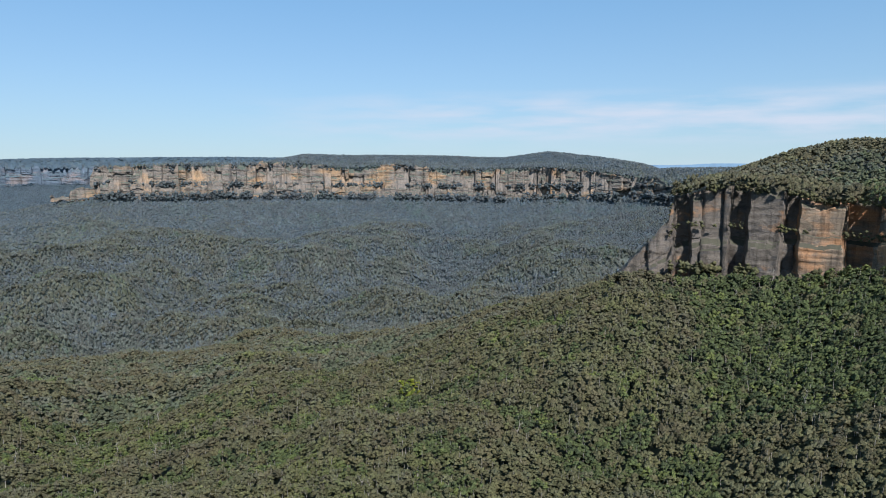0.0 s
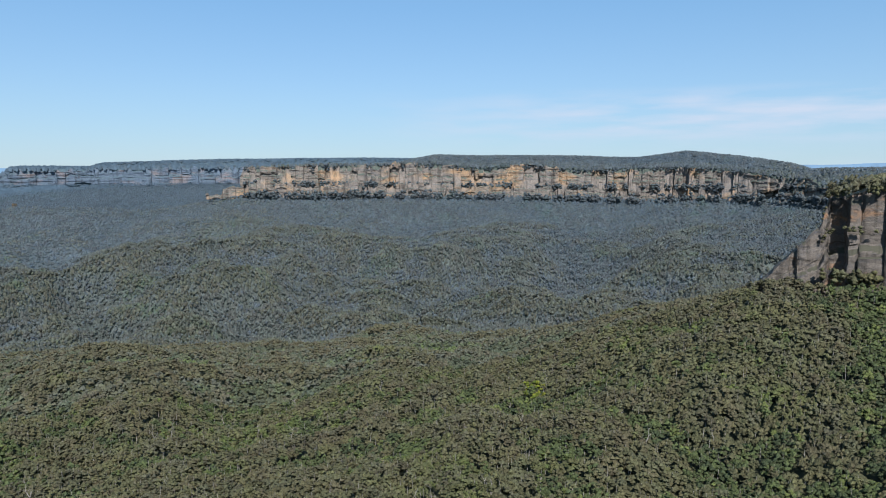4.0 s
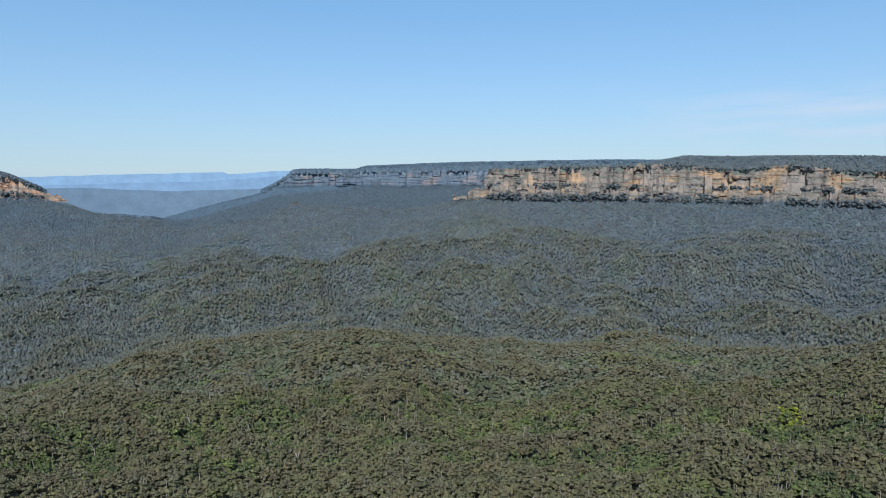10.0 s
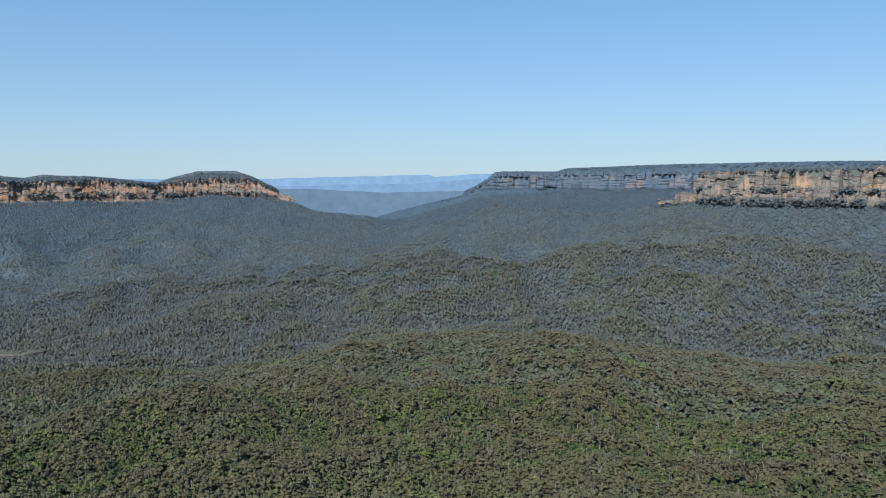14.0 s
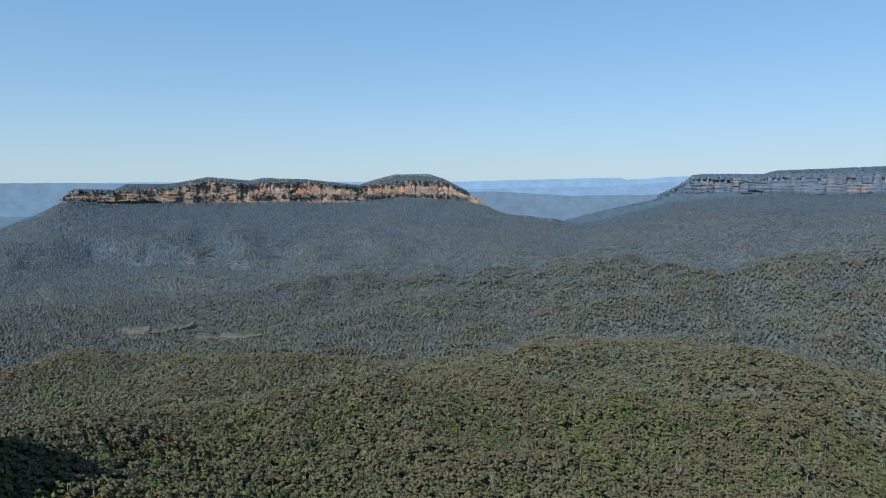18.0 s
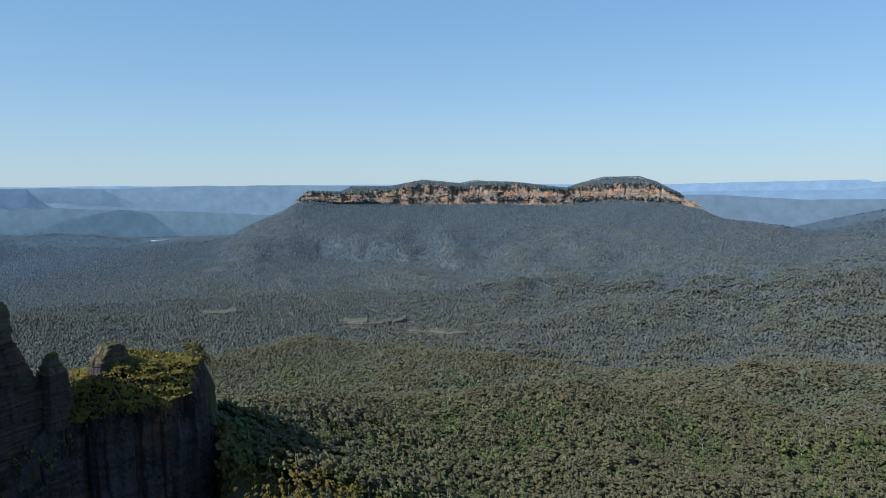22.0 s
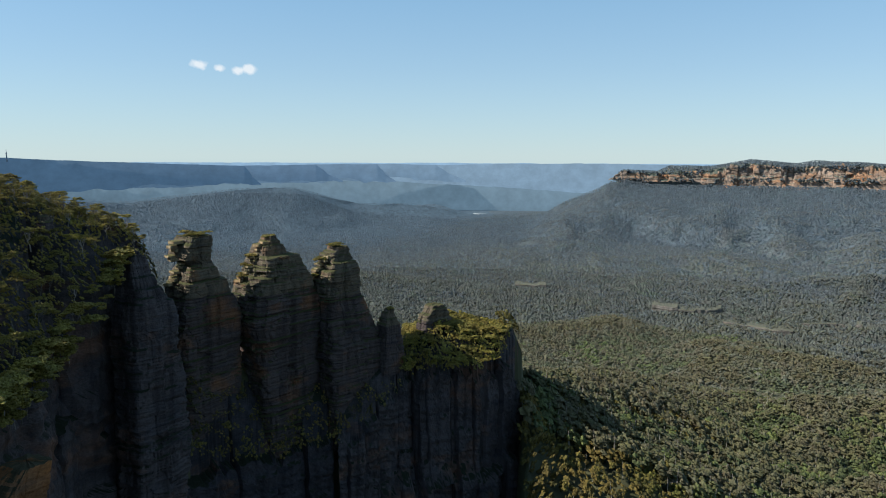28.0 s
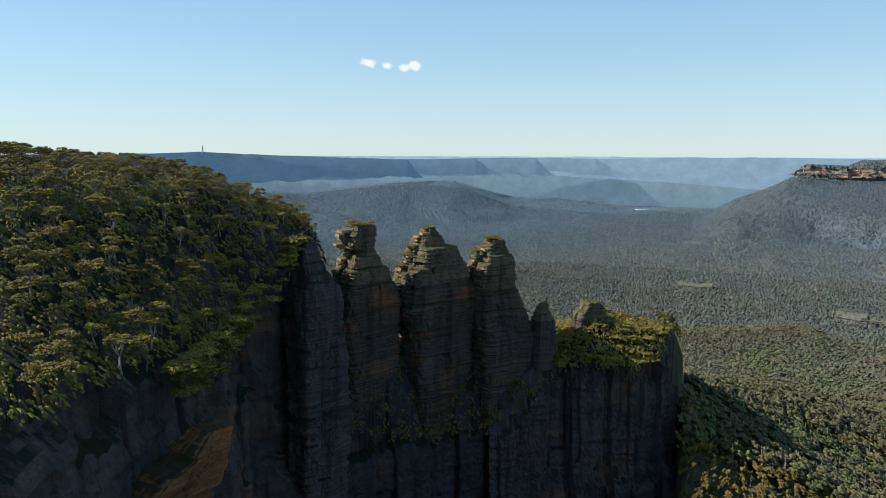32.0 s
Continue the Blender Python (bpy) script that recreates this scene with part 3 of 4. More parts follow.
    back = hh * setback * (smooth(ledge - 0.03, ledge + 0.05, u + 0.06 * fbm(ss / block, 0 * ss, seed=seed + 33)) + 0.35 * u + 0.6 * smooth(0.96, 1.0, u))
    w = back - off - bulge * 0.4
    x = cx[:, None] + nx[:, None] * w
    y = cy[:, None] + ny[:, None] * w
    cols = len(s)
    # a lip that runs back under the trees onto the top
    ex, ey, ez = x[:, -1], y[:, -1], z[:, -1]
    for k in (0.08, 0.3, 0.65, 1.0):
        reach = 1 + k * (0.045 + lip / np.hypot(ex, ey))
        lx, ly = ex * reach, ey * reach
        lz = np.maximum(ground_height(lx, ly), ez - 6 * k - 2) - 1.0
        x, y, z = (np.concatenate([q, v[:, None]], 1) for q, v in ((x, lx), (y, ly), (z, lz)))
    ob = new(name, mesh_from(name, np.stack([x, y, z], -1).reshape(-1, 3), grid_faces(cols, rows + 4), material))
    return tagged(ob, label, "cliff", kind="structure")


def along(nodes, foot):
    """Cliff line from a tableland's rim and a foot line."""
    return [(b, r + 2, float(np.interp(b, *np.array(foot).T)), zr) for b, r, zr, *_ in nodes]


upper = along(NECK, [(-36, -62), (-14.6, -66), (-5.4, -76), (13, -70), (27, -66)])
lower = [(b, r - 30, float(np.interp(b, [-36, -14.6, -5.4, 13, 29], [-98, -106, -126, -116, -116])), float(np.interp(b, [-36, -14, -9, 2, 12, 22, 28], [-70, -76, -96, -78, -70, -74, -78]))) for b, r, *_ in NECK]
cliff("cliff_long_ridge_upper", "upper band of orange and grey sandstone below a wooded tableland", upper + [(27.2, 2995, -66, -40)], ROCK_FAR, 3.2, 40, 13, seed=11, bed=8, block=48, ragged=0.34, setback=0.06,
      recesses=[(-16.0, 1.4, 40), (-11.6, 1.0, 40), (-8.8, 0.7, 34), (-7.4, 0.5, 30), (-4.4, 0.5, 26), (-1.6, 0.35, 20), (3.0, 0.4, 20), (8.3, 0.35, 18), (14.2, 0.5, 20), (19.5, 0.4, 18), (23.6, 0.5, 20)])
cliff("cliff_long_ridge_lower", "lower band of sandstone with trees along its ledge", lower + [(27.8, 2960, -118, -82), (28.6, 2970, -120, -95), (29.8, 2990, -128, -112)], ROCK_FAR, 3.2, 34, 11, seed=13, bed=8, block=40, ragged=0.6, setback=0.06, recesses=[(-14.5, 1.6, 40), (-8.2, 1.0, 40), (-3.0, 0.7, 30), (1.5, 0.5, 24), (10.2, 0.6, 24), (17.3, 0.5, 20)])
cliff("cliff_lone_mountain", "orange sandstone cliffs round the wooded mountain", [(59.4, 3720, -150, -138)] + along(SOLITARY, [(60.6, -145), (65.8, -122), (71.5, -155), (91.5, -122)]) + [(92.2, 4125, -130, -116)], ROCK_LONE, 4.5, 40, 11, seed=23, bed=9, block=46, ragged=0.42, recesses=[(63.1, 0.5, 16), (69.6, 0.8, 20), (72.6, 0.4, 12), (78.9, 0.5, 14), (83.6, 0.4, 12), (87.9, 0.6, 16)])
near_line = [(-42, 826, -95, -38)] + along(NEARSIDE[1:], [(-33.2, -120), (-27, -140), (-18.2, -152)]) + [(-16.9, 950, -154, -95), (-15.2, 950, -156, -128), (-14.4, 955, -158, -145)]
seam = [(-26.8, 951, -140, -29)]
cliff("cliff_near_wall_orange", "orange-stained sandstone wall between dark recesses", [n for n in near_line if n[0] < -26.8] + seam, ROCK_WARM, 1.0, 96, 12, seed=33, bed=9, block=52, setback=0.1, ragged=0.12, grain=0.5, recesses=[(-27.0, 1.0, 24), (-31.4, 1.5, 28)])
cliff("cliff_near_wall", "grey sandstone wall with dark recesses and stepped end", seam + [n for n in near_line if n[0] > -26.8], ROCK_NEAR, 1.0, 96, 12, seed=31, bed=12, block=52, setback=0.1, ragged=0.12, grain=0.5, recesses=[(-16.6, 0.5, 8), (-19.4, 1.2, 26), (-23.4, 1.2, 28), (-26.9, 0.9, 24)])
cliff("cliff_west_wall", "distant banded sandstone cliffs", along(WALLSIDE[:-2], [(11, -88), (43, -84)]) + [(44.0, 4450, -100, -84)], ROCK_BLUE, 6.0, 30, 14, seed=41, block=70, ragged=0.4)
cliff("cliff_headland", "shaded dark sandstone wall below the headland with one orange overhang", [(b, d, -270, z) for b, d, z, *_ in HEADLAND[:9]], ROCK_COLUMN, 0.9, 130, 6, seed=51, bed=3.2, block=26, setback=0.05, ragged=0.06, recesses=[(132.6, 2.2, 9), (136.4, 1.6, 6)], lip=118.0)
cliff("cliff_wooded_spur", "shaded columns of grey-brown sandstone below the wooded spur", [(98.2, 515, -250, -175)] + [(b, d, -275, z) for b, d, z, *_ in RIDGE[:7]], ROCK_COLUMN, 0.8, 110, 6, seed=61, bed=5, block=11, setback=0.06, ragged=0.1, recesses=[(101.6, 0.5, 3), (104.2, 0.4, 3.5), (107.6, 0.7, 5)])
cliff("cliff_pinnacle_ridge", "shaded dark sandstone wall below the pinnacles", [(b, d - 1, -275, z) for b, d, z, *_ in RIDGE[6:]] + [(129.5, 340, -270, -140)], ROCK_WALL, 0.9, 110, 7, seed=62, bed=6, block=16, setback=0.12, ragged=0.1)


# ---------------------------------------------------------------- the three pinnacles and the rocks beside them
def pinnacle(name, label, d, sides, depth, seed, tip=0.3, rock=None, cap_share=0.24, turn=36.0, slabs=0):
    """A rock tower from its outline: rows of (height, bearing of one side, bearing of the other). Slabby beds, joints,
    a cap paler for sunlight unless one rock is given.
    """
    rs = np.random.default_rng(seed)
    a = np.array(sides, float)[::-1]
    zs = np.linspace(a[0, 0], a[-1, 0], max(10, int((a[-1, 0] - a[0, 0]) / 0.8)))
    layer = np.cumsum(rs.uniform(0, 1, len(zs)) < 0.34)
    zl = np.array([zs[layer == k].min() for k in layer])
    zl = 0.45 * zl + 0.55 * zs
    left, right = np.interp(zl + rs.normal(0, 1.2, layer.max() + 1)[layer], a[:, 0], a[:, 1]), np.interp(zl + rs.normal(0, 1.2, layer.max() + 1)[layer], a[:, 0], a[:, 2])
    th = np.linspace(0, 2 * pi, 110, endpoint=False)
    mid_, half = (left + right) / 2, np.radians(np.abs(left - right) / 2) * d
    T, Zm = np.meshgrid(th, zs, indexing="xy")
    c, s_ = np.cos(T), np.sin(T)
    sq = (np.abs(c) ** 7 + np.abs(s_) ** 7) ** (-1 / 7)
    n = layer.max() + 1
    small = np.clip(9 / np.maximum(half, 2), 1, 2.2)[:, None]
    # each bed juts or lies back a little, one side more than the other
    jut = rs.normal(0, 0.026, (n, 8))
    sector_ = np.floor((T / (2 * pi) * 8 + 0.35 * np.sin(T * 3 + seed)) % 8).astype(int)
    r = sq * (0.96 + 0.11 * fbm(c * 1.7 + 5, s_ * 1.7, Zm / 20, seed=seed)) + small * jut[layer[:, None], sector_]
    r = np.clip(r + small * rs.normal(0, 0.017, (len(zs), 1)), 0.6, 1.35)
    # slabs spalled off between joints
    r = r + 0.06 * small * np.round(1.6 * fbm(c * 2.4 + 9, s_ * 2.4, Zm / 15, seed=seed + 2, octaves=2))
    crack = np.exp(-np.abs(vnoise(c * 3.2, s_ * 3.2, Zm / 18, seed=seed + 4)) * 22)
    r = r - 0.07 * crack + 0.035 * fbm(c * 9, s_ * 9, Zm / 2.2, seed=seed + 5)
    H = half[:, None] * np.ones_like(T)
    e = [toward(b, d) for b in mid_]
    ux = np.array([(-cos(radians(b)), -sin(radians(b))) for b in mid_])
    vx = np.array([(-sin(radians(b)), cos(radians(b))) for b in mid_])
    W = np.clip(H * 1.1, min(0.55 * depth, 2.2 * float(half.min()) + 1.5), depth)
    # turned so that one flank takes the sun, then resized to fit the outline the camera sees
    ct, st = cos(radians(turn)), sin(radians(turn))
    ux, vx = ux * ct - vx * st, vx * ct + ux * st
    fit = H / (H * ct + W * st) * 1.06
    H, W = H * fit, W * fit
    px = np.array([v.x for v in e])[:, None] + ux[:, :1] * H * c * r + vx[:, :1] * W * s_ * r
    py = np.array([v.y for v in e])[:, None] + ux[:, 1:] * H * c * r + vx[:, 1:] * W * s_ * r
    v = np.stack([px, py, Zm + 0.7 * fbm(c * 4, s_ * 4, Zm / 12, seed=seed + 8)], -1)
    m = len(zs) - 1 - int(len(zs) * cap_share)
    root = new(name)
    shaft = v[: m + 1].reshape(-1, 3)
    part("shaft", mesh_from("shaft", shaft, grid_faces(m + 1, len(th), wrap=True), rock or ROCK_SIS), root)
    top = v[m:]
    for k, dz in ((0.55, tip), (0.12, tip * 1.5)):
        ring = top[-1:] * k + top[-1:].mean(1, keepdims=True) * (1 - k)
        ring[..., 2] = v[-1, :, 2] + dz
        top = np.concatenate([top, ring])
    part("cap", mesh_from("cap", top.reshape(-1, 3), grid_faces(len(top), len(th), wrap=True), rock or ROCK_CAP), root, "sandstone cap, paler where sunlight is painted in")
    # slabs on the sunward flank, with sunlight put into their pale colour
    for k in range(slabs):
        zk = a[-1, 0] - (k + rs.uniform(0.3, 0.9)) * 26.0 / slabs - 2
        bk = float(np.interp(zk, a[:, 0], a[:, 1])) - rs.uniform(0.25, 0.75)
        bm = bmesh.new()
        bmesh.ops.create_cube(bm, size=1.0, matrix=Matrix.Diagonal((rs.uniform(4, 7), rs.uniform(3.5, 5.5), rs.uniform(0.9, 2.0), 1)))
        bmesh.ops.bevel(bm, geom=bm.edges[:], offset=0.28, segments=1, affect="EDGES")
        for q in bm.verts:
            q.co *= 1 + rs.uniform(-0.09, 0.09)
        ob = part("slab", bm_mesh("slab", bm, ROCK_SLAB), root, "pale sandstone slab, sunlight put into its colour")
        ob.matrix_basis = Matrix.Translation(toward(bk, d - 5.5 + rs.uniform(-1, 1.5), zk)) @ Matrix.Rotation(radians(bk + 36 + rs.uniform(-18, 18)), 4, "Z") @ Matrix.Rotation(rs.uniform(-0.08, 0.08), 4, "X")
    return tagged(root, label, "rock pinnacle" if "pinnacle" in name else "rock outcrop", "rock pinnacles on the ridge" if "pinnacle" in name else "")


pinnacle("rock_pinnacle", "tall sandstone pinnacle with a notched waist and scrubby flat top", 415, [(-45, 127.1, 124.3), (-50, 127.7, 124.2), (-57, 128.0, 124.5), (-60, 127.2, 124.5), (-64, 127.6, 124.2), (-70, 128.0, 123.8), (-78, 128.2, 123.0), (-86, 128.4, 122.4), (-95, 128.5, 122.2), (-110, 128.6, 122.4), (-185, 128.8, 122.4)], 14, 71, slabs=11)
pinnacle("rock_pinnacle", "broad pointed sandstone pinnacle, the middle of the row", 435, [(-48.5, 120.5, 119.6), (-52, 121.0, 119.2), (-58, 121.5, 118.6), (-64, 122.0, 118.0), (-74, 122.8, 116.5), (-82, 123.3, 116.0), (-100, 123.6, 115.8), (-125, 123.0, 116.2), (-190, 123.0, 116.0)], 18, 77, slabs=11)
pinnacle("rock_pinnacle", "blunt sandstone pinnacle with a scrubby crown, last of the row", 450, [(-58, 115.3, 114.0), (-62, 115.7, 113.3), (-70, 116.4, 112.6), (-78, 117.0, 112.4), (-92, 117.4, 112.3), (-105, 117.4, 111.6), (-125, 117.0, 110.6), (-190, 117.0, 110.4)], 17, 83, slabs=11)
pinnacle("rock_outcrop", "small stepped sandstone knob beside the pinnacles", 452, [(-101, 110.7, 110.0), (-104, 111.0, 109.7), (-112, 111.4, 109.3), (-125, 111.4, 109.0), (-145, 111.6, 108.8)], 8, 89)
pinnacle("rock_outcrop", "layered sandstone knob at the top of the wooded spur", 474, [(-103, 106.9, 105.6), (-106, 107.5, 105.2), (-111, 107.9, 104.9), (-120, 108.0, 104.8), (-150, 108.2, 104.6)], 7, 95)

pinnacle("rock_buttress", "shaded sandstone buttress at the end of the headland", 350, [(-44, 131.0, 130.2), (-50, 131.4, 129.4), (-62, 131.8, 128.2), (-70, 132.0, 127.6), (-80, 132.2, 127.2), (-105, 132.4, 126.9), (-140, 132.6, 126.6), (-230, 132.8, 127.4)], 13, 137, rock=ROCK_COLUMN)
pinnacle("rock_overhang", "rust-orange sandstone overhang low on the shaded headland wall", 203, [(-80, 137.9, 136.8), (-84, 139.5, 136.6), (-88, 142.0, 136.8), (-94, 145.5, 137.0), (-104, 149.0, 138.0), (-135, 150.0, 139.0)], 10, 131, rock=ROCK_RUST)
# ---------------------------------------------------------------- forest
OCTA = np.array([(1, 0, 0), (0, 1, 0), (-1, 0, 0), (0, -1, 0), (0, 0, 1), (0, 0, -1)], float)
OCTF = np.array([(0, 1, 4), (1, 2, 4), (2, 3, 4), (3, 0, 4), (1, 0, 5), (2, 1, 5), (3, 2, 5), (0, 3, 5)])
rng = np.random.default_rng(4)


def clumps(centres, sizes, flat=0.7, lean=None):
    """Leafy clumps: one uneven eight-sided lump at every centre."""
    n = len(centres)
    v = OCTA[None] * (1 + rng.uniform(-0.35, 0.35, (n, 6, 1))) + rng.uniform(-0.25, 0.25, (n, 6, 3))
    a = rng.uniform(0, 2 * pi, n)
    c, s = np.cos(a)[:, None], np.sin(a)[:, None]
    v = np.stack([v[..., 0] * c - v[..., 1] * s, v[..., 0] * s + v[..., 1] * c, v[..., 2] * flat], -1)
    if lean is not None:
        v[..., 2] += v[..., 0] * lean[0][:, None] + v[..., 1] * lean[1][:, None]
    v = v * np.asarray(sizes)[:, None, None] + centres[:, None, :]
    f = OCTF[None] + (np.arange(n) * 6)[:, None, None]
    return v.reshape(-1, 3), f.reshape(-1, 3)


def domes(centres, sizes, flat, lean, deep=False):
    """Far crowns: a low uneven dome each, or a deeper one that closes the dark gap below."""
    n = len(centres)
    ring = np.array([(1, 0, -0.25), (0, 1, -0.25), (-1, 0, -0.25), (0, -1, -0.25), (0, 0, 0.75)] + [(0.0, 0.0, -2.1)] * deep, float)
    c_ = len(ring)
    v = ring[None] * (1 + rng.uniform(-0.3, 0.3, (n, c_, 1))) + rng.uniform(-0.2, 0.2, (n, c_, 3))
    a = rng.uniform(0, 2 * pi, n)
    c, s = np.cos(a)[:, None], np.sin(a)[:, None]
    v = np.stack([v[..., 0] * c - v[..., 1] * s, v[..., 0] * s + v[..., 1] * c, v[..., 2] * flat], -1)
    v[..., 2] += v[..., 0] * lean[0][:, None] + v[..., 1] * lean[1][:, None]
    v = v * np.asarray(sizes)[:, None, None] + centres[:, None, :]
    f = OCTF[None, :8 if deep else 4] + (np.arange(n) * c_)[:, None, None]
    return v.reshape(-1, 3), f.reshape(-1, 3)


def scatter(b0, b1, d0, d1, spacing, steep=1.3):
    """Tree places over a sector of the plan, on a jittered grid."""
    ds = []
    d = d0
    while d < d1:
        n = int(radians(b1 - b0) * d / spacing)
        b = b0 + (np.arange(n) + rng.uniform(0, 1, n)) / n * (b1 - b0)
        ds.append(np.stack([b, d + rng.uniform(-0.5, 0.5, n) * spacing], -1))
        d += spacing
    q = np.concatenate(ds)
    a = np.radians(q[:, 0])
    x, y = -np.sin(a) * q[:, 1], np.cos(a) * q[:, 1]
    z = ground_height(x, y)
    e = 4.0
    slope = np.hypot(ground_height(x + e, y) - z, ground_height(x, y + e) - z) / e
    ok = slope < steep
    return x[ok], y[ok], z[ok]


def crowns(places, heights, radii_, count, size, flat=0.8, lean=None, deep=False):
    """Domed crowns: clumps over the upper side of each tree's head."""
    x, y, z = places
    n = len(x)
    if count == 1:
        c = np.stack([x, y, z + heights - radii_ * 0.5], -1)
        return domes(c, radii_ * size, flat, lean, deep)
    t = rng.uniform(0, 2 * pi, (n, count))
    up = 1 - 1.5 * ((np.arange(count) + rng.uniform(0, 1, (n, count))) / count)
    r = np.sqrt(np.clip(1 - up * up, 0.02, 1)) * radii_[:, None] * rng.uniform(0.55, 1.0, (n, count))
    h = heights[:, None] - radii_[:, None] * 0.95 + up * radii_[:, None] * 0.85 * rng.uniform(0.7, 1.1, (n, count))
    c = np.stack([x[:, None] + r * np.cos(t), y[:, None] + r * np.sin(t), z[:, None] + h + r * np.cos(t) * lean[0][:, None] + r * np.sin(t) * lean[1][:, None]], -1).reshape(-1, 3)
    s = np.repeat(radii_, count) * size * rng.uniform(0.65, 1.3, n * count)
    return clumps(c, s, flat, [np.repeat(q, count) * 0.6 for q in lean])


# lines of sight from the lookout: how high the nearer ground stands, bearing by bearing
slope_seen = np.maximum.accumulate(gz / dd, axis=1)
inner = bearings < 156


def in_sight(p, tree=22.0):
    x, y, z = p
    d, b = np.hypot(x, y), np.degrees(np.arctan2(-x, y))
    i = np.clip(np.round((b + 38) / 0.42).astype(int), 0, inner.sum() - 1)
    j = np.clip(np.searchsorted(radii, d * 0.965) - 1, 0, len(radii) - 1)
    ok = (z + tree) / d > slope_seen[i, j]
    return tuple(v[ok] for v in p)


def gullies(x, y, knoll):
    """Dry gums on the ribs, rainforest in the wet gully under the near wall, a golden flush of young leaves on one knoll."""
    d, b = np.hypot(x, y), np.degrees(np.arctan2(-x, y))
    wet = smooth(-19, -23, b) * smooth(620, 700, d) * smooth(1000, 930, d) * 1.1 + 0.35 * fbm(x / 70, y / 70, seed=43)
    wet = np.maximum(wet, 0.8 * smooth(0.28, 0.5, fbm(x / 120, y / 120, seed=44)) - 0.35)
    wet = np.maximum(wet, smooth(-0.5, -1.05, knoll) * 0.8)
    gold = (np.abs(b - 3.0) < 0.9) & (np.abs(d - 812) < 26) & (fbm(x / 14, y / 14, seed=45) > -0.1)
    return np.where(gold, 2.6, np.where(wet > 0.12, 1 + np.clip(wet, 0, 0.9), np.clip(0.8 - 0.7 * knoll, 0, 0.99)))


def ribs(x, y, knoll):
    """Dry brown-olive gums on the ribs of the spurs, wetter forest in the hollows."""
    return np.clip(1.0 - 0.95 * knoll + 0.5 * fbm(x / 90, y / 90, seed=46), 0, 2.4)


def forest(name, label, sector, spacing, count, size, material, tall=(12, 21), wide=(3.4, 5.6), keep=None, flat=0.8, grade=None, shade=False, reach=30.0, deep=False):
    p = in_sight(scatter(*sector, spacing, 3.0 if material is LEAF_SPUR else 1.6 if material is LEAF_HEAD else 1.3))
    p = keep(p) if keep else p
    n = len(p[0])
    grow = 0.5 + 0.5 * fbm(p[0] / 60, p[1] / 60, seed=17)
    tall_ = tall[0] + (tall[1] - tall[0]) * np.clip(grow + rng.uniform(-0.3, 0.3, n), 0, 1.2)
    wide_ = rng.uniform(*wide, n)
    # heads follow the fall of the ground
    e = reach
    round_ = [ground_height(p[0] + i * e, p[1] + k * e) for i, k in ((1, 0), (-1, 0), (0, 1), (0, -1))]
    lean = [np.clip(1.25 * (round_[i] - round_[i + 1]) / (2 * e), -0.9, 0.9) for i in (0, 2)]
    knoll = np.clip((p[2] - sum(round_) / 4) / (0.07 * e), -1, 1)
    v, f = crowns(p, tall_, wide_, count, size, flat, lean, deep)
    several = isinstance(material, list)
    ob = new(name, mesh_from(name, v, f, material[0] if several else material, shade))
    if several:
        for m in material[1:]:
            ob.data.materials.append(m)
        pick = np.clip(np.floor(grade(p[0], p[1], knoll) + rng.uniform(0, 1, n)), 0, len(material) - 1).astype(np.int32)
        ob.data.polygons.foreach_set("material_index", np.repeat(pick, 4 if count == 1 and not deep else count * 8))
    tagged(ob, label, "forest", kind="stuff")
    return p, tall_, wide_


# The line of crests that parts the olive near spurs from the greyer far slopes: bearing, distance.
CRESTS = [(-40, 1600), (-18.5, 1500), (-17, 1000), (-15, 1010), (4, 1240), (10.7, 1290), (15, 1400), (24, 1400), (37, 1480), (50, 1440), (57, 1350), (62, 1450), (75, 1530), (83, 1690), (92, 1790), (98, 1700), (110, 1500)]


def nearer(p, yes=True):
    d, b = np.hypot(p[0], p[1]), np.degrees(np.arctan2(-p[0], p[1]))
    ok = (d < np.interp(b, *np.array(CRESTS).T)) == yes
    return tuple(v[ok] for v in p)


def ragged_edge(p):
    """The golden forest below the spur thins out unevenly into the olive forest beside it."""
    d, b = np.hypot(p[0], p[1]), np.degrees(np.arctan2(-p[0], p[1]))
    ok = (b + 7 * fbm(p[0] / 60, p[1] / 60, seed=47) + rng.uniform(-2, 2, len(b)) > 84) & (d + 200 * fbm(p[0] / 70, p[1] / 70, seed=48) + rng.uniform(-60, 60, len(b)) < 790)
    ok = (ok | (d < 510)) & (b < np.interp(d, [380, 440, 540], [98.9, 99.5, 101.0]) + rng.uniform(-0.9, 0.9, len(b)))
    return tuple(v[ok] for v in p)


near_a = forest("forest", "dense olive eucalypt forest with fresh green gullies on the valley floor", (-36, 100, 470, 950), 8.5, 14, 0.38, [LEAF_DRY, LEAF_NEAR, LEAF_RAIN, LEAF_GOLD], (12, 20), (3.6, 7.0), None, 0.8, gullies, False)
near_b = forest("forest", "dense olive eucalypt forest below the wooded spur", (74, 101, 380, 950), 6.8, 13, 0.38, LEAF_SPUR, (7, 15), (2.6, 5.0), ragged_edge, 0.8, None, False)
forest("forest", "olive eucalypt forest over the nearer spurs", (-36, 104, 950, 1800), 8.2, 5, 0.58, [LEAF_DRY, LEAF_MID, LEAF_HOLLOW], (12, 18), (3.6, 6.0), nearer, 0.8, ribs, False, 50.0)
forest("forest", "eucalypt forest on the farther slopes, coloured bluer with distance as haze", (-36, 135, 950, 2500), 7.6, 1, 1.0, LEAF_FAR, (10, 16), (2.6, 5.4), lambda p: nearer(p, False), 1.0, bluer, False, 80.0, True)
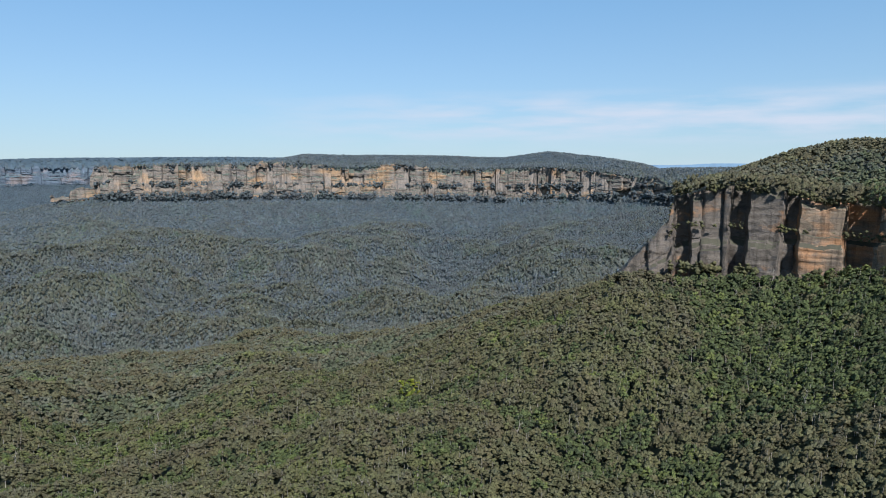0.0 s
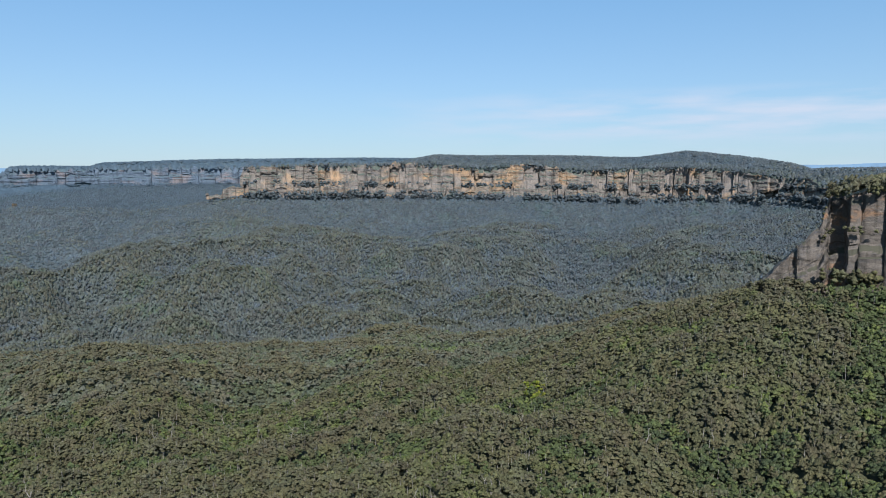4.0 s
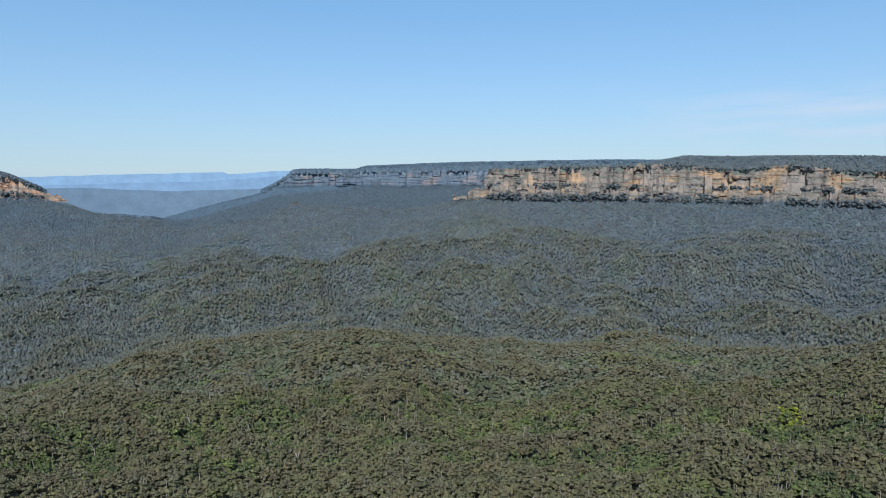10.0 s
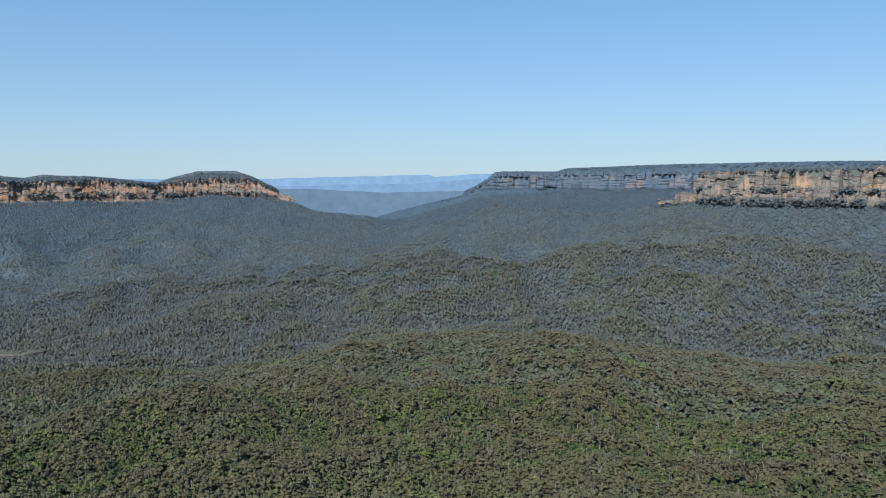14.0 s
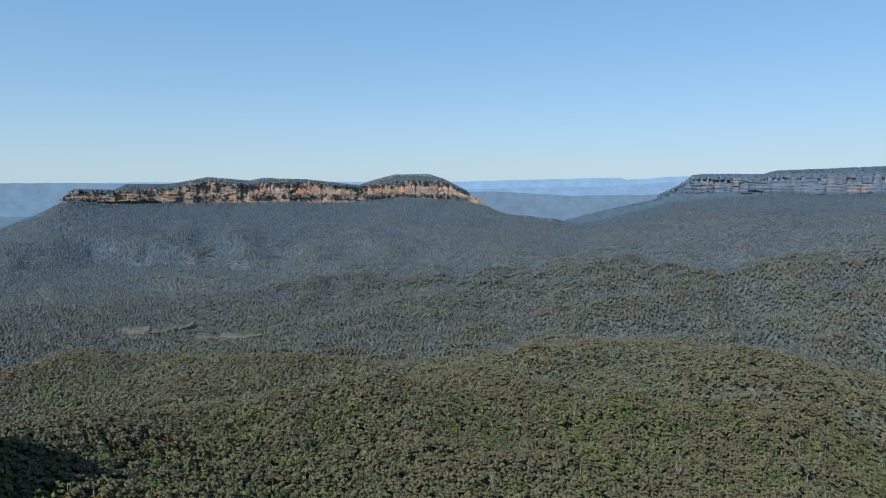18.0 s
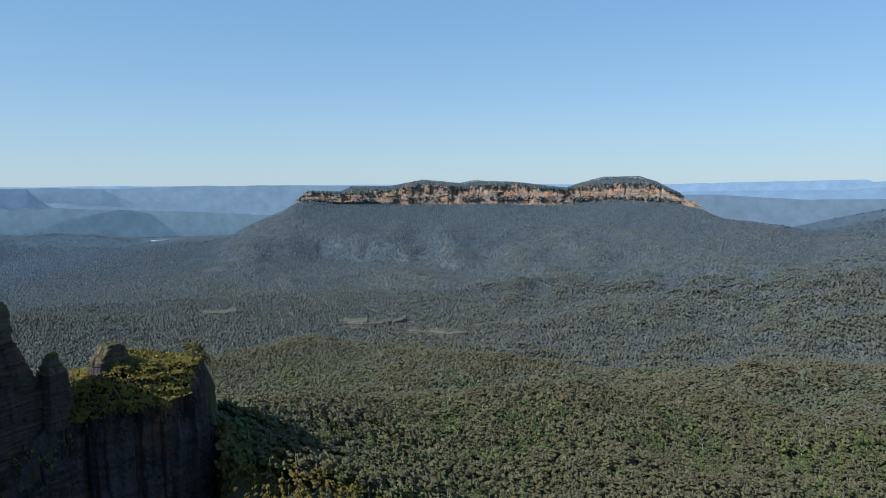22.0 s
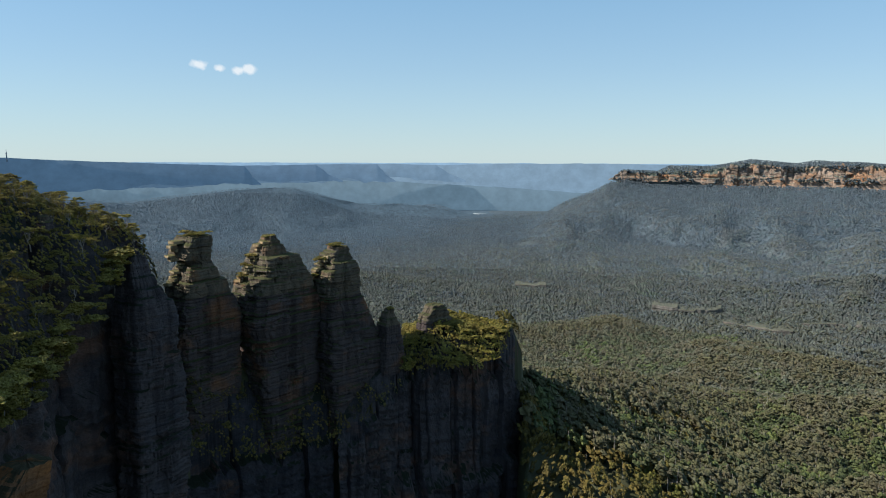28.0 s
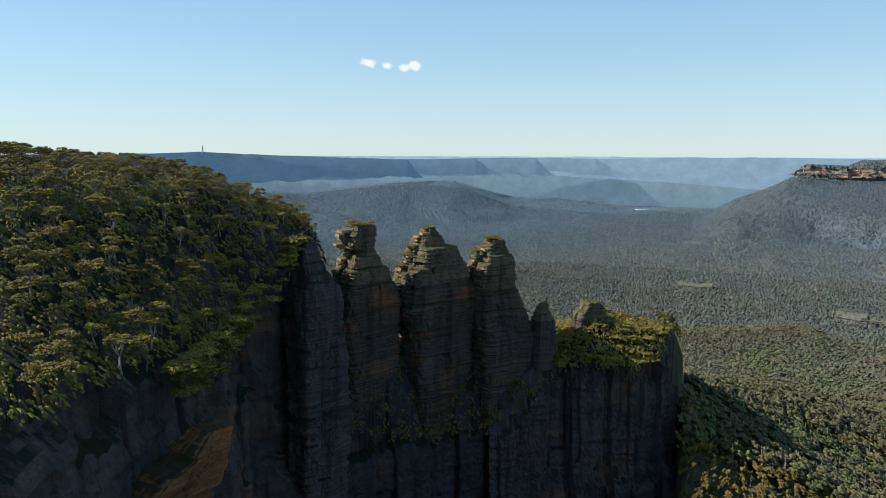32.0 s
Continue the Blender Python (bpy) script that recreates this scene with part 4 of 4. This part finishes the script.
forest("forest", "eucalypt forest below the cliffs and on the tablelands, haze in its colours", (-36, 135, 2500, 4300), 11.0, 1, 1.0, LEAF_FAR, (9, 15), (3.4, 6.8), None, 0.8, bluer, False, 100.0)
forest("forest", "eucalypt forest in the far valley, tinted blue for haze", (100, 135, 4300, 4550), 12.5, 1, 1.0, LEAF_FAR, (7, 9.5), (5.0, 8.5), None, 0.35, bluer, True, 110.0)
forest("forest", "eucalypt forest on the farthest tableland, tinted blue for haze", (9, 56, 4300, 4700), 18.0, 1, 1.0, LEAF_FAR, (6, 11), (10, 14), None, 0.5, lambda x, y, knoll: 3.8 + 0 * x, True)


def ledge_scrub(label, nodes, count, size, material):
    """Bushes rooted along ledges: rows of (bearing, distance, height)."""
    a = np.array(nodes, float)
    b = rng.uniform(a[0, 0], a[-1, 0], count)
    ok = fbm(b * 1.7, b * 0, seed=int(abs(a[0, 1])) + count) > -0.12
    b = b[ok]
    d, z = (np.interp(b, a[:, 0], a[:, k]) for k in (1, 2))
    d, z = d + rng.normal(0, 0.6, len(b)) * size, z + rng.normal(0, 0.9, len(b)) * size
    q = np.radians(b)
    v, f = clumps(np.stack([-np.sin(q) * d, np.cos(q) * d, z], -1), size * rng.uniform(0.5, 1.3, len(b)), 0.8)
    return tagged(new("ledge_scrub", mesh_from("ledge_scrub", v, f, material, True)), label, "scrub", kind="stuff")


ledge_scrub("dark scrub along the ledge between the two cliff bands", [(b, r - 12, zf + 1) for b, r, zf, _z in upper], 2600, 6.5, LEAF_FAR[2])
ledge_scrub("dark scrub at the foot of the long cliffs", [(b, r - 46, zf + 6) for b, r, zf, _z in lower], 2200, 8.0, LEAF_FAR[2])
ledge_scrub("scrub along the rim of the long cliffs", [(b, r + 4, zr - 2) for b, r, zr, *_ in NECK], 900, 6.0, LEAF_FAR[2])
ledge_scrub("scrub along the rim of the lone mountain", [(b, r + 4, zr - 1) for b, r, zr, *_ in SOLITARY], 700, 7.0, LEAF_FAR[3])
ledge_scrub("scrub low on the cliffs of the lone mountain", [(b, r - 10, zr * 0.35 - 100) for b, r, zr, *_ in SOLITARY], 700, 8.0, LEAF_FAR[2])
ledge_scrub("scrub in the ledges of the near wall", [(b, r + 6, zr * 0.45 - 62) for b, r, zr, *_ in NEARSIDE], 260, 2.4, LEAF_NEAR)
ledge_scrub("scrub at the rim of the near wall", [(b, r + 6, zr + 1) for b, r, zr, *_ in NEARSIDE], 600, 2.8, LEAF_NEAR)
ledge_scrub("scrub on the lower steps of the near wall", [(b, r - 10, -128) for b, r, *_ in NEARSIDE], 700, 4.0, LEAF_NEAR)


# pale trunks that show through the gaps
def poles(name, label, stand, pick, radius, top=0.9):
    (x, y, z), tall_, wide_ = stand
    i = np.nonzero(rng.uniform(0, 1, len(x)) < pick)[0]
    n = len(i)
    ang = np.arange(4) * pi / 2 + 0.4
    lean = rng.normal(0, 0.05, (n, 2))
    away = rng.uniform(0, 2 * pi, n)
    sway = np.stack([np.cos(away), np.sin(away)], -1) * rng.uniform(0.4, 1.05, (n, 1)) * wide_[i][:, None]
    verts = []
    for k, (h, r) in enumerate(((-1.0, 1.0), (0.55, 0.7), (1.0, 0.25))):
        hz = tall_[i] * top * h if k else np.full(n, -1.0)
        cx, cy = x[i] + sway[:, 0] + lean[:, 0] * hz, y[i] + sway[:, 1] + lean[:, 1] * hz
        verts.append(np.stack([cx[:, None] + np.cos(ang) * radius * r, cy[:, None] + np.sin(ang) * radius * r, np.repeat((z[i] + hz)[:, None], 4, 1)], -1))
    v = np.stack(verts, 1).reshape(-1, 3)
    f = []
    for k in (0, 4):
        for c in range(4):
            f.append(np.stack([np.arange(n) * 12 + k + q for q in (c, (c + 1) % 4, (c + 1) % 4 + 4, c + 4)], -1))
    return tagged(new(name, mesh_from(name, v, np.concatenate(f), BARK)), label, "tree trunks", kind="stuff")


poles("gum_trunks", "pale straight gum trunks standing among the crowns", near_a, 0.42, 0.4, 1.06)
poles("gum_trunks", "pale gum trunks below the wooded spur", near_b, 0.25, 0.3, 1.0)


# ---------------------------------------------------------------- single trees on the headland and the spur
def tube(bm, pts, radii_t, sides=5):
    rings = []
    for p, r in zip(pts, radii_t):
        rings.append([bm.verts.new(p + Vector((cos(a) * r, sin(a) * r, 0))) for a in (2 * pi * i / sides for i in range(sides))])
    for a, b in zip(rings[:-1], rings[1:]):
        for i in range(sides):
            bm.faces.new((a[i], a[(i + 1) % sides], b[(i + 1) % sides], b[i]))


def gum_tree(seed, tall, wide, pads, tufts, name="gum_tree", label="low spreading eucalypt with olive leaf pads and pale limbs", tuft=0.5):
    """A gum: a leaning trunk, forking limbs and flat pads of leaf tufts at their ends."""
    rs = np.random.default_rng(seed)
    root = new(name)
    bm = bmesh.new()
    bend = [Vector((0, 0, -1.2))]
    for i in range(1, 5):
        bend.append(Vector((rs.normal(0, 0.10) * tall * i / 4, rs.normal(0, 0.10) * tall * i / 4, tall * 0.62 * i / 4)))
    tube(bm, bend, [0.030 * tall, 0.024 * tall, 0.02 * tall, 0.017 * tall, 0.013 * tall])
    ends = []
    for i in range(pads):
        a, q = 2 * pi * (i / pads + rs.uniform(-0.06, 0.06)) * 2.4, wide * (0.25 + 0.75 * rs.uniform(0, 1) ** 0.6)
        top = tall * (0.98 - 0.32 * (q / wide) ** 2 + rs.uniform(-0.08, 0.03))
        end = Vector((cos(a) * q, sin(a) * q, top)) + Vector((bend[-1].x, bend[-1].y, 0)) * 0.7
        ends.append(end)
        start = bend[2 + i % 3]
        mid_ = start.lerp(end, 0.55) + Vector((0, 0, -0.06 * tall))
        tube(bm, [start, mid_, end - Vector((0, 0, 0.2))], [0.011 * tall, 0.008 * tall, 0.004 * tall], 4)
    part("trunk", bm_mesh("trunk", bm, BARK if seed % 3 == 0 else BARK_DARK), root, "bark trunk with forking limbs")
    cs, ss_ = [], []
    for e in ends:
        n = tufts
        r = np.sqrt(rs.uniform(0, 1, n)) * wide * 0.42
        t = rs.uniform(0, 2 * pi, n)
        cs.append(np.stack([e.x + r * np.cos(t), e.y + r * np.sin(t), e.z + rs.uniform(-0.35, 0.35, n) * wide * 0.25 - 0.25 * r], -1))
        ss_.append(rs.uniform(0.6, 1.25, n) * tuft)
    v, f = clumps(np.concatenate(cs), np.concatenate(ss_), 0.66)
    part("crown", mesh_from("crown", v, f, LEAF_HEAD), root)
    return tagged(root, label, "tree" if name == "gum_tree" else "shrub", "trees on the headland" if name == "gum_tree" else "scrub on the spur")


def stand_at(x, y, z, size, turn):
    return Matrix.Translation((x, y, z)) @ Matrix.Rotation(turn, 4, "Z") @ Matrix.Scale(size, 4)


TREES = [gum_tree(100 + i, 8.5 + i * 0.8, 3.2 + 0.3 * (i % 4), 11 + i % 3, 34, tuft=0.34) for i in range(6)]
hx, hy, hz_ = in_sight(scatter(129.0, 152, 125, 400, 8.2, 3.0), 9.0)
order = rng.permutation(len(hx))
count_t = 0
for i in order:
    if count_t >= 340:
        break
    ob = TREES[count_t % 6]
    m = stand_at(hx[i], hy[i], hz_[i], rng.uniform(0.65, 1.08), rng.uniform(0, 2 * pi))
    if count_t < 6:
        ob.matrix_basis = m
    else:
        copy_thing(ob, m)
    count_t += 1
for b, d, el in ((151.0, 300, 0.75), (150.2, 310, 0.25), (147.0, 335, -0.05), (146.2, 340, -0.2), (141.0, 352, -0.75), (138.6, 356, -1.0)):
    q = toward(b, d)
    gnd = float(ground_height(np.array([q.x]), np.array([q.y]))[0])
    m = stand_at(q.x, q.y, gnd, max(0.6, (d * tan(radians(el)) - gnd) / 11.0), b)
    copy_thing(TREES[int(b) % 6], m)
forest("scrub", "dark scrub on the slope below the pinnacles", (109, 130, 345, 440), 4.2, 8, 0.32, LEAF_SPUR, (2, 5), (1.4, 2.6))
forest("scrub", "olive heath and small gums between the headland trees", (128.6, 154, 110, 430), 3.8, 10, 0.3, LEAF_HEAD, (1.5, 4.0), (1.3, 2.4))
forest("scrub", "golden-olive scrub over the top of the wooded spur", (99.3, 109.2, 446, 506), 2.8, 11, 0.32, LEAF_HEAD, (2.5, 5.5), (1.6, 2.7))

SHRUBS = [gum_tree(200 + i, 2.3 + i * 0.3, 1.9, 10, 18, "shrub", "yellow-green scrub rooted on the sandstone", 0.34) for i in range(4)]
count_s = 0


def shrub_at(x, y, z, size):
    global count_s
    m = stand_at(x, y, z, size, rng.uniform(0, 2 * pi))
    if count_s < 4:
        SHRUBS[count_s].matrix_basis = m
    else:
        copy_thing(SHRUBS[count_s % 4], m)
    count_s += 1


rim_line = np.array([n[:3] for n in HEADLAND[1:9]], float)
for i in range(90):
    b = rng.uniform(129.8, 140.5)
    d, z = (np.interp(b, rim_line[:, 0], rim_line[:, k]) for k in (1, 2))
    low = rng.uniform(0, 1) ** 1.6
    q = toward(b, d + 2 - 5.0 * low, z - 1 - 11.0 * low)
    shrub_at(q.x, q.y, q.z, rng.uniform(1.0, 1.9))
px_, py_, pz_ = scatter(99.6, 109, 447, 508, 4.6)
for x, y, z in zip(px_, py_, pz_):
    if rng.uniform() < 0.85:
        shrub_at(x, y, z - 0.5, rng.uniform(0.8, 1.6))
for b, d, z, n, spread in ((125.7, 414, -44, 14, 8), (121.4, 430, -60, 7, 4), (122.4, 428, -72, 8, 4), (121.9, 429, -66, 5, 3), (114.7, 448, -57, 12, 6), (116.0, 444, -66, 9, 4), (116.6, 442, -76, 6, 3), (120.0, 433, -49.5, 4, 3), (110.4, 450, -101, 3, 3)):
    for i in range(n):
        q = toward(b, d, z) + Vector((rng.uniform(-1, 1), rng.uniform(-1, 1), 0)) * spread * 0.8
        shrub_at(q.x, q.y, q.z - 1.0 - 0.1 * spread * rng.uniform(), rng.uniform(0.55, 0.95))

# ---------------------------------------------------------------- the edge of sight
def backdrop(name, label, nodes, low, material, d=4900.0, seed=1, amp=4.0, under=None):
    b = np.arange(nodes[0][0], nodes[-1][0], 0.1)
    top = np.interp(b, *np.array(nodes, float).T)
    top = np.tan(np.radians(top)) * d + amp * fbm(b / 1.5, b * 0, seed=seed)
    a = np.radians(b)
    foot = np.full_like(top, low)
    if under:  # the foot of the cliffs, above the slopes
        foot = np.minimum(np.tan(np.radians(np.interp(b, *np.array(under, float).T))) * d + 24 * fbm(b / 1.7, b * 0, seed=seed + 1), top - 1)
    rows = [np.stack([-np.sin(a) * r, np.cos(a) * r, z], -1) for r, z in ((d - 30, foot), (d, top), (d + 30, top - 4))]
    v = np.stack(rows, 1).reshape(-1, 3)
    return tagged(new(name, mesh_from(name, v, grid_faces(len(b), 3), material, True)), label, "distant hills", kind="structure")


# these distant strips glow in haze-blue colours
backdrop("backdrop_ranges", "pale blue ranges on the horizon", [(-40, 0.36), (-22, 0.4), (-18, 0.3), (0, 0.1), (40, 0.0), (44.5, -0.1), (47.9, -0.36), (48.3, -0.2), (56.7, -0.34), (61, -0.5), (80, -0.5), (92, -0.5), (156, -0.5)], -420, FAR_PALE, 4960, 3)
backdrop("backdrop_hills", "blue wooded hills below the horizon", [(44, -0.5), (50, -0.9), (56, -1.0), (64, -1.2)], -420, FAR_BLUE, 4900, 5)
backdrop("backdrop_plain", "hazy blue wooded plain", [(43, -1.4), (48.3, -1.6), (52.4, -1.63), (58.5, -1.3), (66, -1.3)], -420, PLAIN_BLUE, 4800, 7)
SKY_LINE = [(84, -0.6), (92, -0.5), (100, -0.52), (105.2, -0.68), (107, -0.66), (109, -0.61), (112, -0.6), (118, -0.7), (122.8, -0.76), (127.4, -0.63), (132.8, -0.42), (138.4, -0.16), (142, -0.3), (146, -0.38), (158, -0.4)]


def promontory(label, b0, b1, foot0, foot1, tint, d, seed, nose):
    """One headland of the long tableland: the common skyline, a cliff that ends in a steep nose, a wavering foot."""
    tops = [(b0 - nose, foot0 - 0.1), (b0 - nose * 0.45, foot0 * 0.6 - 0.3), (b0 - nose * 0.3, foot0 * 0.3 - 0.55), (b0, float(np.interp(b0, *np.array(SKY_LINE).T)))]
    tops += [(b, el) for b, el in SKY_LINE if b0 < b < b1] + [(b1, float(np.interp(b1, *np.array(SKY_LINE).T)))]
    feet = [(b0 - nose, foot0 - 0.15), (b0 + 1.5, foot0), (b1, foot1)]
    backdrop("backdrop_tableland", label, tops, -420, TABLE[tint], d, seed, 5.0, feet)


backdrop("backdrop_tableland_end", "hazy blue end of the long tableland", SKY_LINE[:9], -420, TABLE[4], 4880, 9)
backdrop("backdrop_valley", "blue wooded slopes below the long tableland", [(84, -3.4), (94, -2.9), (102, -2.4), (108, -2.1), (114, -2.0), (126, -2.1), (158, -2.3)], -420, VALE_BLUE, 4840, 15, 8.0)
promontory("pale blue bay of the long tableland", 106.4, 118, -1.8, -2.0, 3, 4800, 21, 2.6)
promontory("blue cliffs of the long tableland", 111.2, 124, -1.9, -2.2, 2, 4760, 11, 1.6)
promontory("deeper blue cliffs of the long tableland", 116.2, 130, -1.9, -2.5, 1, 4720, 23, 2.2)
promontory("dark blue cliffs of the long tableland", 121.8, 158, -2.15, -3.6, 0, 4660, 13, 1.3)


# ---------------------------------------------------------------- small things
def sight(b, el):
    """Where the camera's line of sight at this bearing and elevation first meets the ground."""
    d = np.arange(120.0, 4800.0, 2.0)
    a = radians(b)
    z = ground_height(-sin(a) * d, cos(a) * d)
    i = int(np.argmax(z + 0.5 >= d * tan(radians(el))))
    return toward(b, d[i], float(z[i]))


# pale bands of rock along the creek, set by camera sight lines and raised above the trees
BLUFF = sandstone("sandstone_creek_bluffs", (0.155, 0.142, 0.125), (0.20, 0.155, 0.12), (0.085, 0.083, 0.08), 2.0, (0.09, 0.09, 0.065), stain=(0.56, 0.7))
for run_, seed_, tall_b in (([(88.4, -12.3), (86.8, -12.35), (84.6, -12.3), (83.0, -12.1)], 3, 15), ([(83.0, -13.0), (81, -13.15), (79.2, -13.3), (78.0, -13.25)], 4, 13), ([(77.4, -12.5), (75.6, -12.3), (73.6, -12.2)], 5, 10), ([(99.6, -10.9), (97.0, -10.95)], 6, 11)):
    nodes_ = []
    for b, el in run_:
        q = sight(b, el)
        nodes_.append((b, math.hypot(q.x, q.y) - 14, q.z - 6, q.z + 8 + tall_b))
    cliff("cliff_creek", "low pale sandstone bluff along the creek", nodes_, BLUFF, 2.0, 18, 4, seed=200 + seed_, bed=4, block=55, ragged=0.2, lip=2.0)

# flat slabs and knobs of bare stone, placed to fit the camera's view
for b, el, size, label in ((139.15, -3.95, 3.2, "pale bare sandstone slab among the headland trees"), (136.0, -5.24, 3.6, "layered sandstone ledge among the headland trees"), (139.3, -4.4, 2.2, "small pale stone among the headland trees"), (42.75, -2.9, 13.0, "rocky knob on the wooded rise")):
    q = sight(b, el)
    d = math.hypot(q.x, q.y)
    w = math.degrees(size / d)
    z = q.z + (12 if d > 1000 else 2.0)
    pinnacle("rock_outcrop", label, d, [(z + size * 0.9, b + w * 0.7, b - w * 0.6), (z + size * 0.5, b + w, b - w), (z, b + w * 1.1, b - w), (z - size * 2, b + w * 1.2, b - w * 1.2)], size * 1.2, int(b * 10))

# the small reservoir down the valley
WATER = Nodes("reservoir_water", 0.12, 0.5)
WATER = WATER.done(WATER.ramp(WATER.noise((0.02, 0.02, 0.02), 3), [(0.3, (0.30, 0.34, 0.36)), (0.7, (0.42, 0.45, 0.46))]))
bm = bmesh.new()
c0 = toward(102.5, 4560, -371)
for i in range(24):
    a = 2 * pi * i / 24
    bm.verts.new(c0 + toward(12.5, 1) * (48 * cos(a) * (1 + 0.15 * sin(3 * a))) + toward(102.5, 1) * (26 * sin(a)))
bm.faces.new(bm.verts)
ret = bmesh.ops.extrude_face_region(bm, geom=bm.faces[:])
for v in [e for e in ret["geom"] if isinstance(e, bmesh.types.BMVert)]:
    v.co.z -= 12
tagged(new("water_reservoir", bm_mesh("water_reservoir", bm, WATER)), "small pale reservoir in the far valley", "reservoir", kind="structure")

# the mast on the tableland's skyline
STEEL = Nodes("mast_steel", 0.5, 0.5)
STEEL = STEEL.done(STEEL.ramp(STEEL.noise((0.1, 0.1, 0.1)), [(0.3, (0.10, 0.13, 0.17)), (0.7, (0.16, 0.19, 0.23))]))
mast = new("radio_mast")
mast.location = toward(138.0, 4630, 4630 * tan(radians(-0.2)))
for name_, r0, r1, z0, z1 in (("column", 4.0, 2.2, -20, 34), ("antenna", 1.6, 0.6, 34, 50), ("platform", 5.0, 5.0, 24, 27)):
    bm = bmesh.new()
    bmesh.ops.create_cone(bm, cap_ends=True, segments=8, radius1=r0, radius2=r1, depth=z1 - z0, matrix=Matrix.Translation((0, 0, (z0 + z1) / 2)))
    part(name_, bm_mesh(name_, bm, STEEL), mast)
tagged(mast, "thin grey radio mast on the tableland skyline", "mast")


# bare dead gums among the valley crowns
def dead_gum(seed):
    rs = np.random.default_rng(seed)
    root = new("dead_gum")
    bm = bmesh.new()
    tall = 19.0
    stem = [Vector((0, 0, -2))] + [Vector((rs.normal(0, 0.35) * i, rs.normal(0, 0.35) * i, tall * i / 4)) for i in range(1, 5)]
    tube(bm, stem, [0.5, 0.42, 0.34, 0.24, 0.1], 5)
    part("trunk", bm_mesh("trunk", bm, BARK), root, "bleached bare trunk")
    for i in range(7):
        a, st = rs.uniform(0, 2 * pi), stem[2 + i % 3]
        end = st + Vector((cos(a) * rs.uniform(2, 4.5), sin(a) * rs.uniform(2, 4.5), rs.uniform(2, 5)))
        bm = bmesh.new()
        tube(bm, [st, st.lerp(end, 0.5) - Vector((0, 0, 0.4)), end], [0.22, 0.15, 0.05], 4)
        part("limb", bm_mesh("limb", bm, BARK), root)
    return tagged(root, "bare bleached dead gum standing among green crowns", "dead tree", "dead gums in the forest")


DEAD = [dead_gum(300 + i) for i in range(3)]
(dx_, dy_, dz_), *_rest = near_a
chosen = rng.choice(len(dx_), 60, replace=False)
for k, i in enumerate(chosen):
    m = stand_at(dx_[i] + 4, dy_[i] + 3, dz_[i], rng.uniform(0.85, 1.2), rng.uniform(0, 2 * pi))
    if k < 3:
        DEAD[k].matrix_basis = m
    else:
        copy_thing(DEAD[k % 3], m)
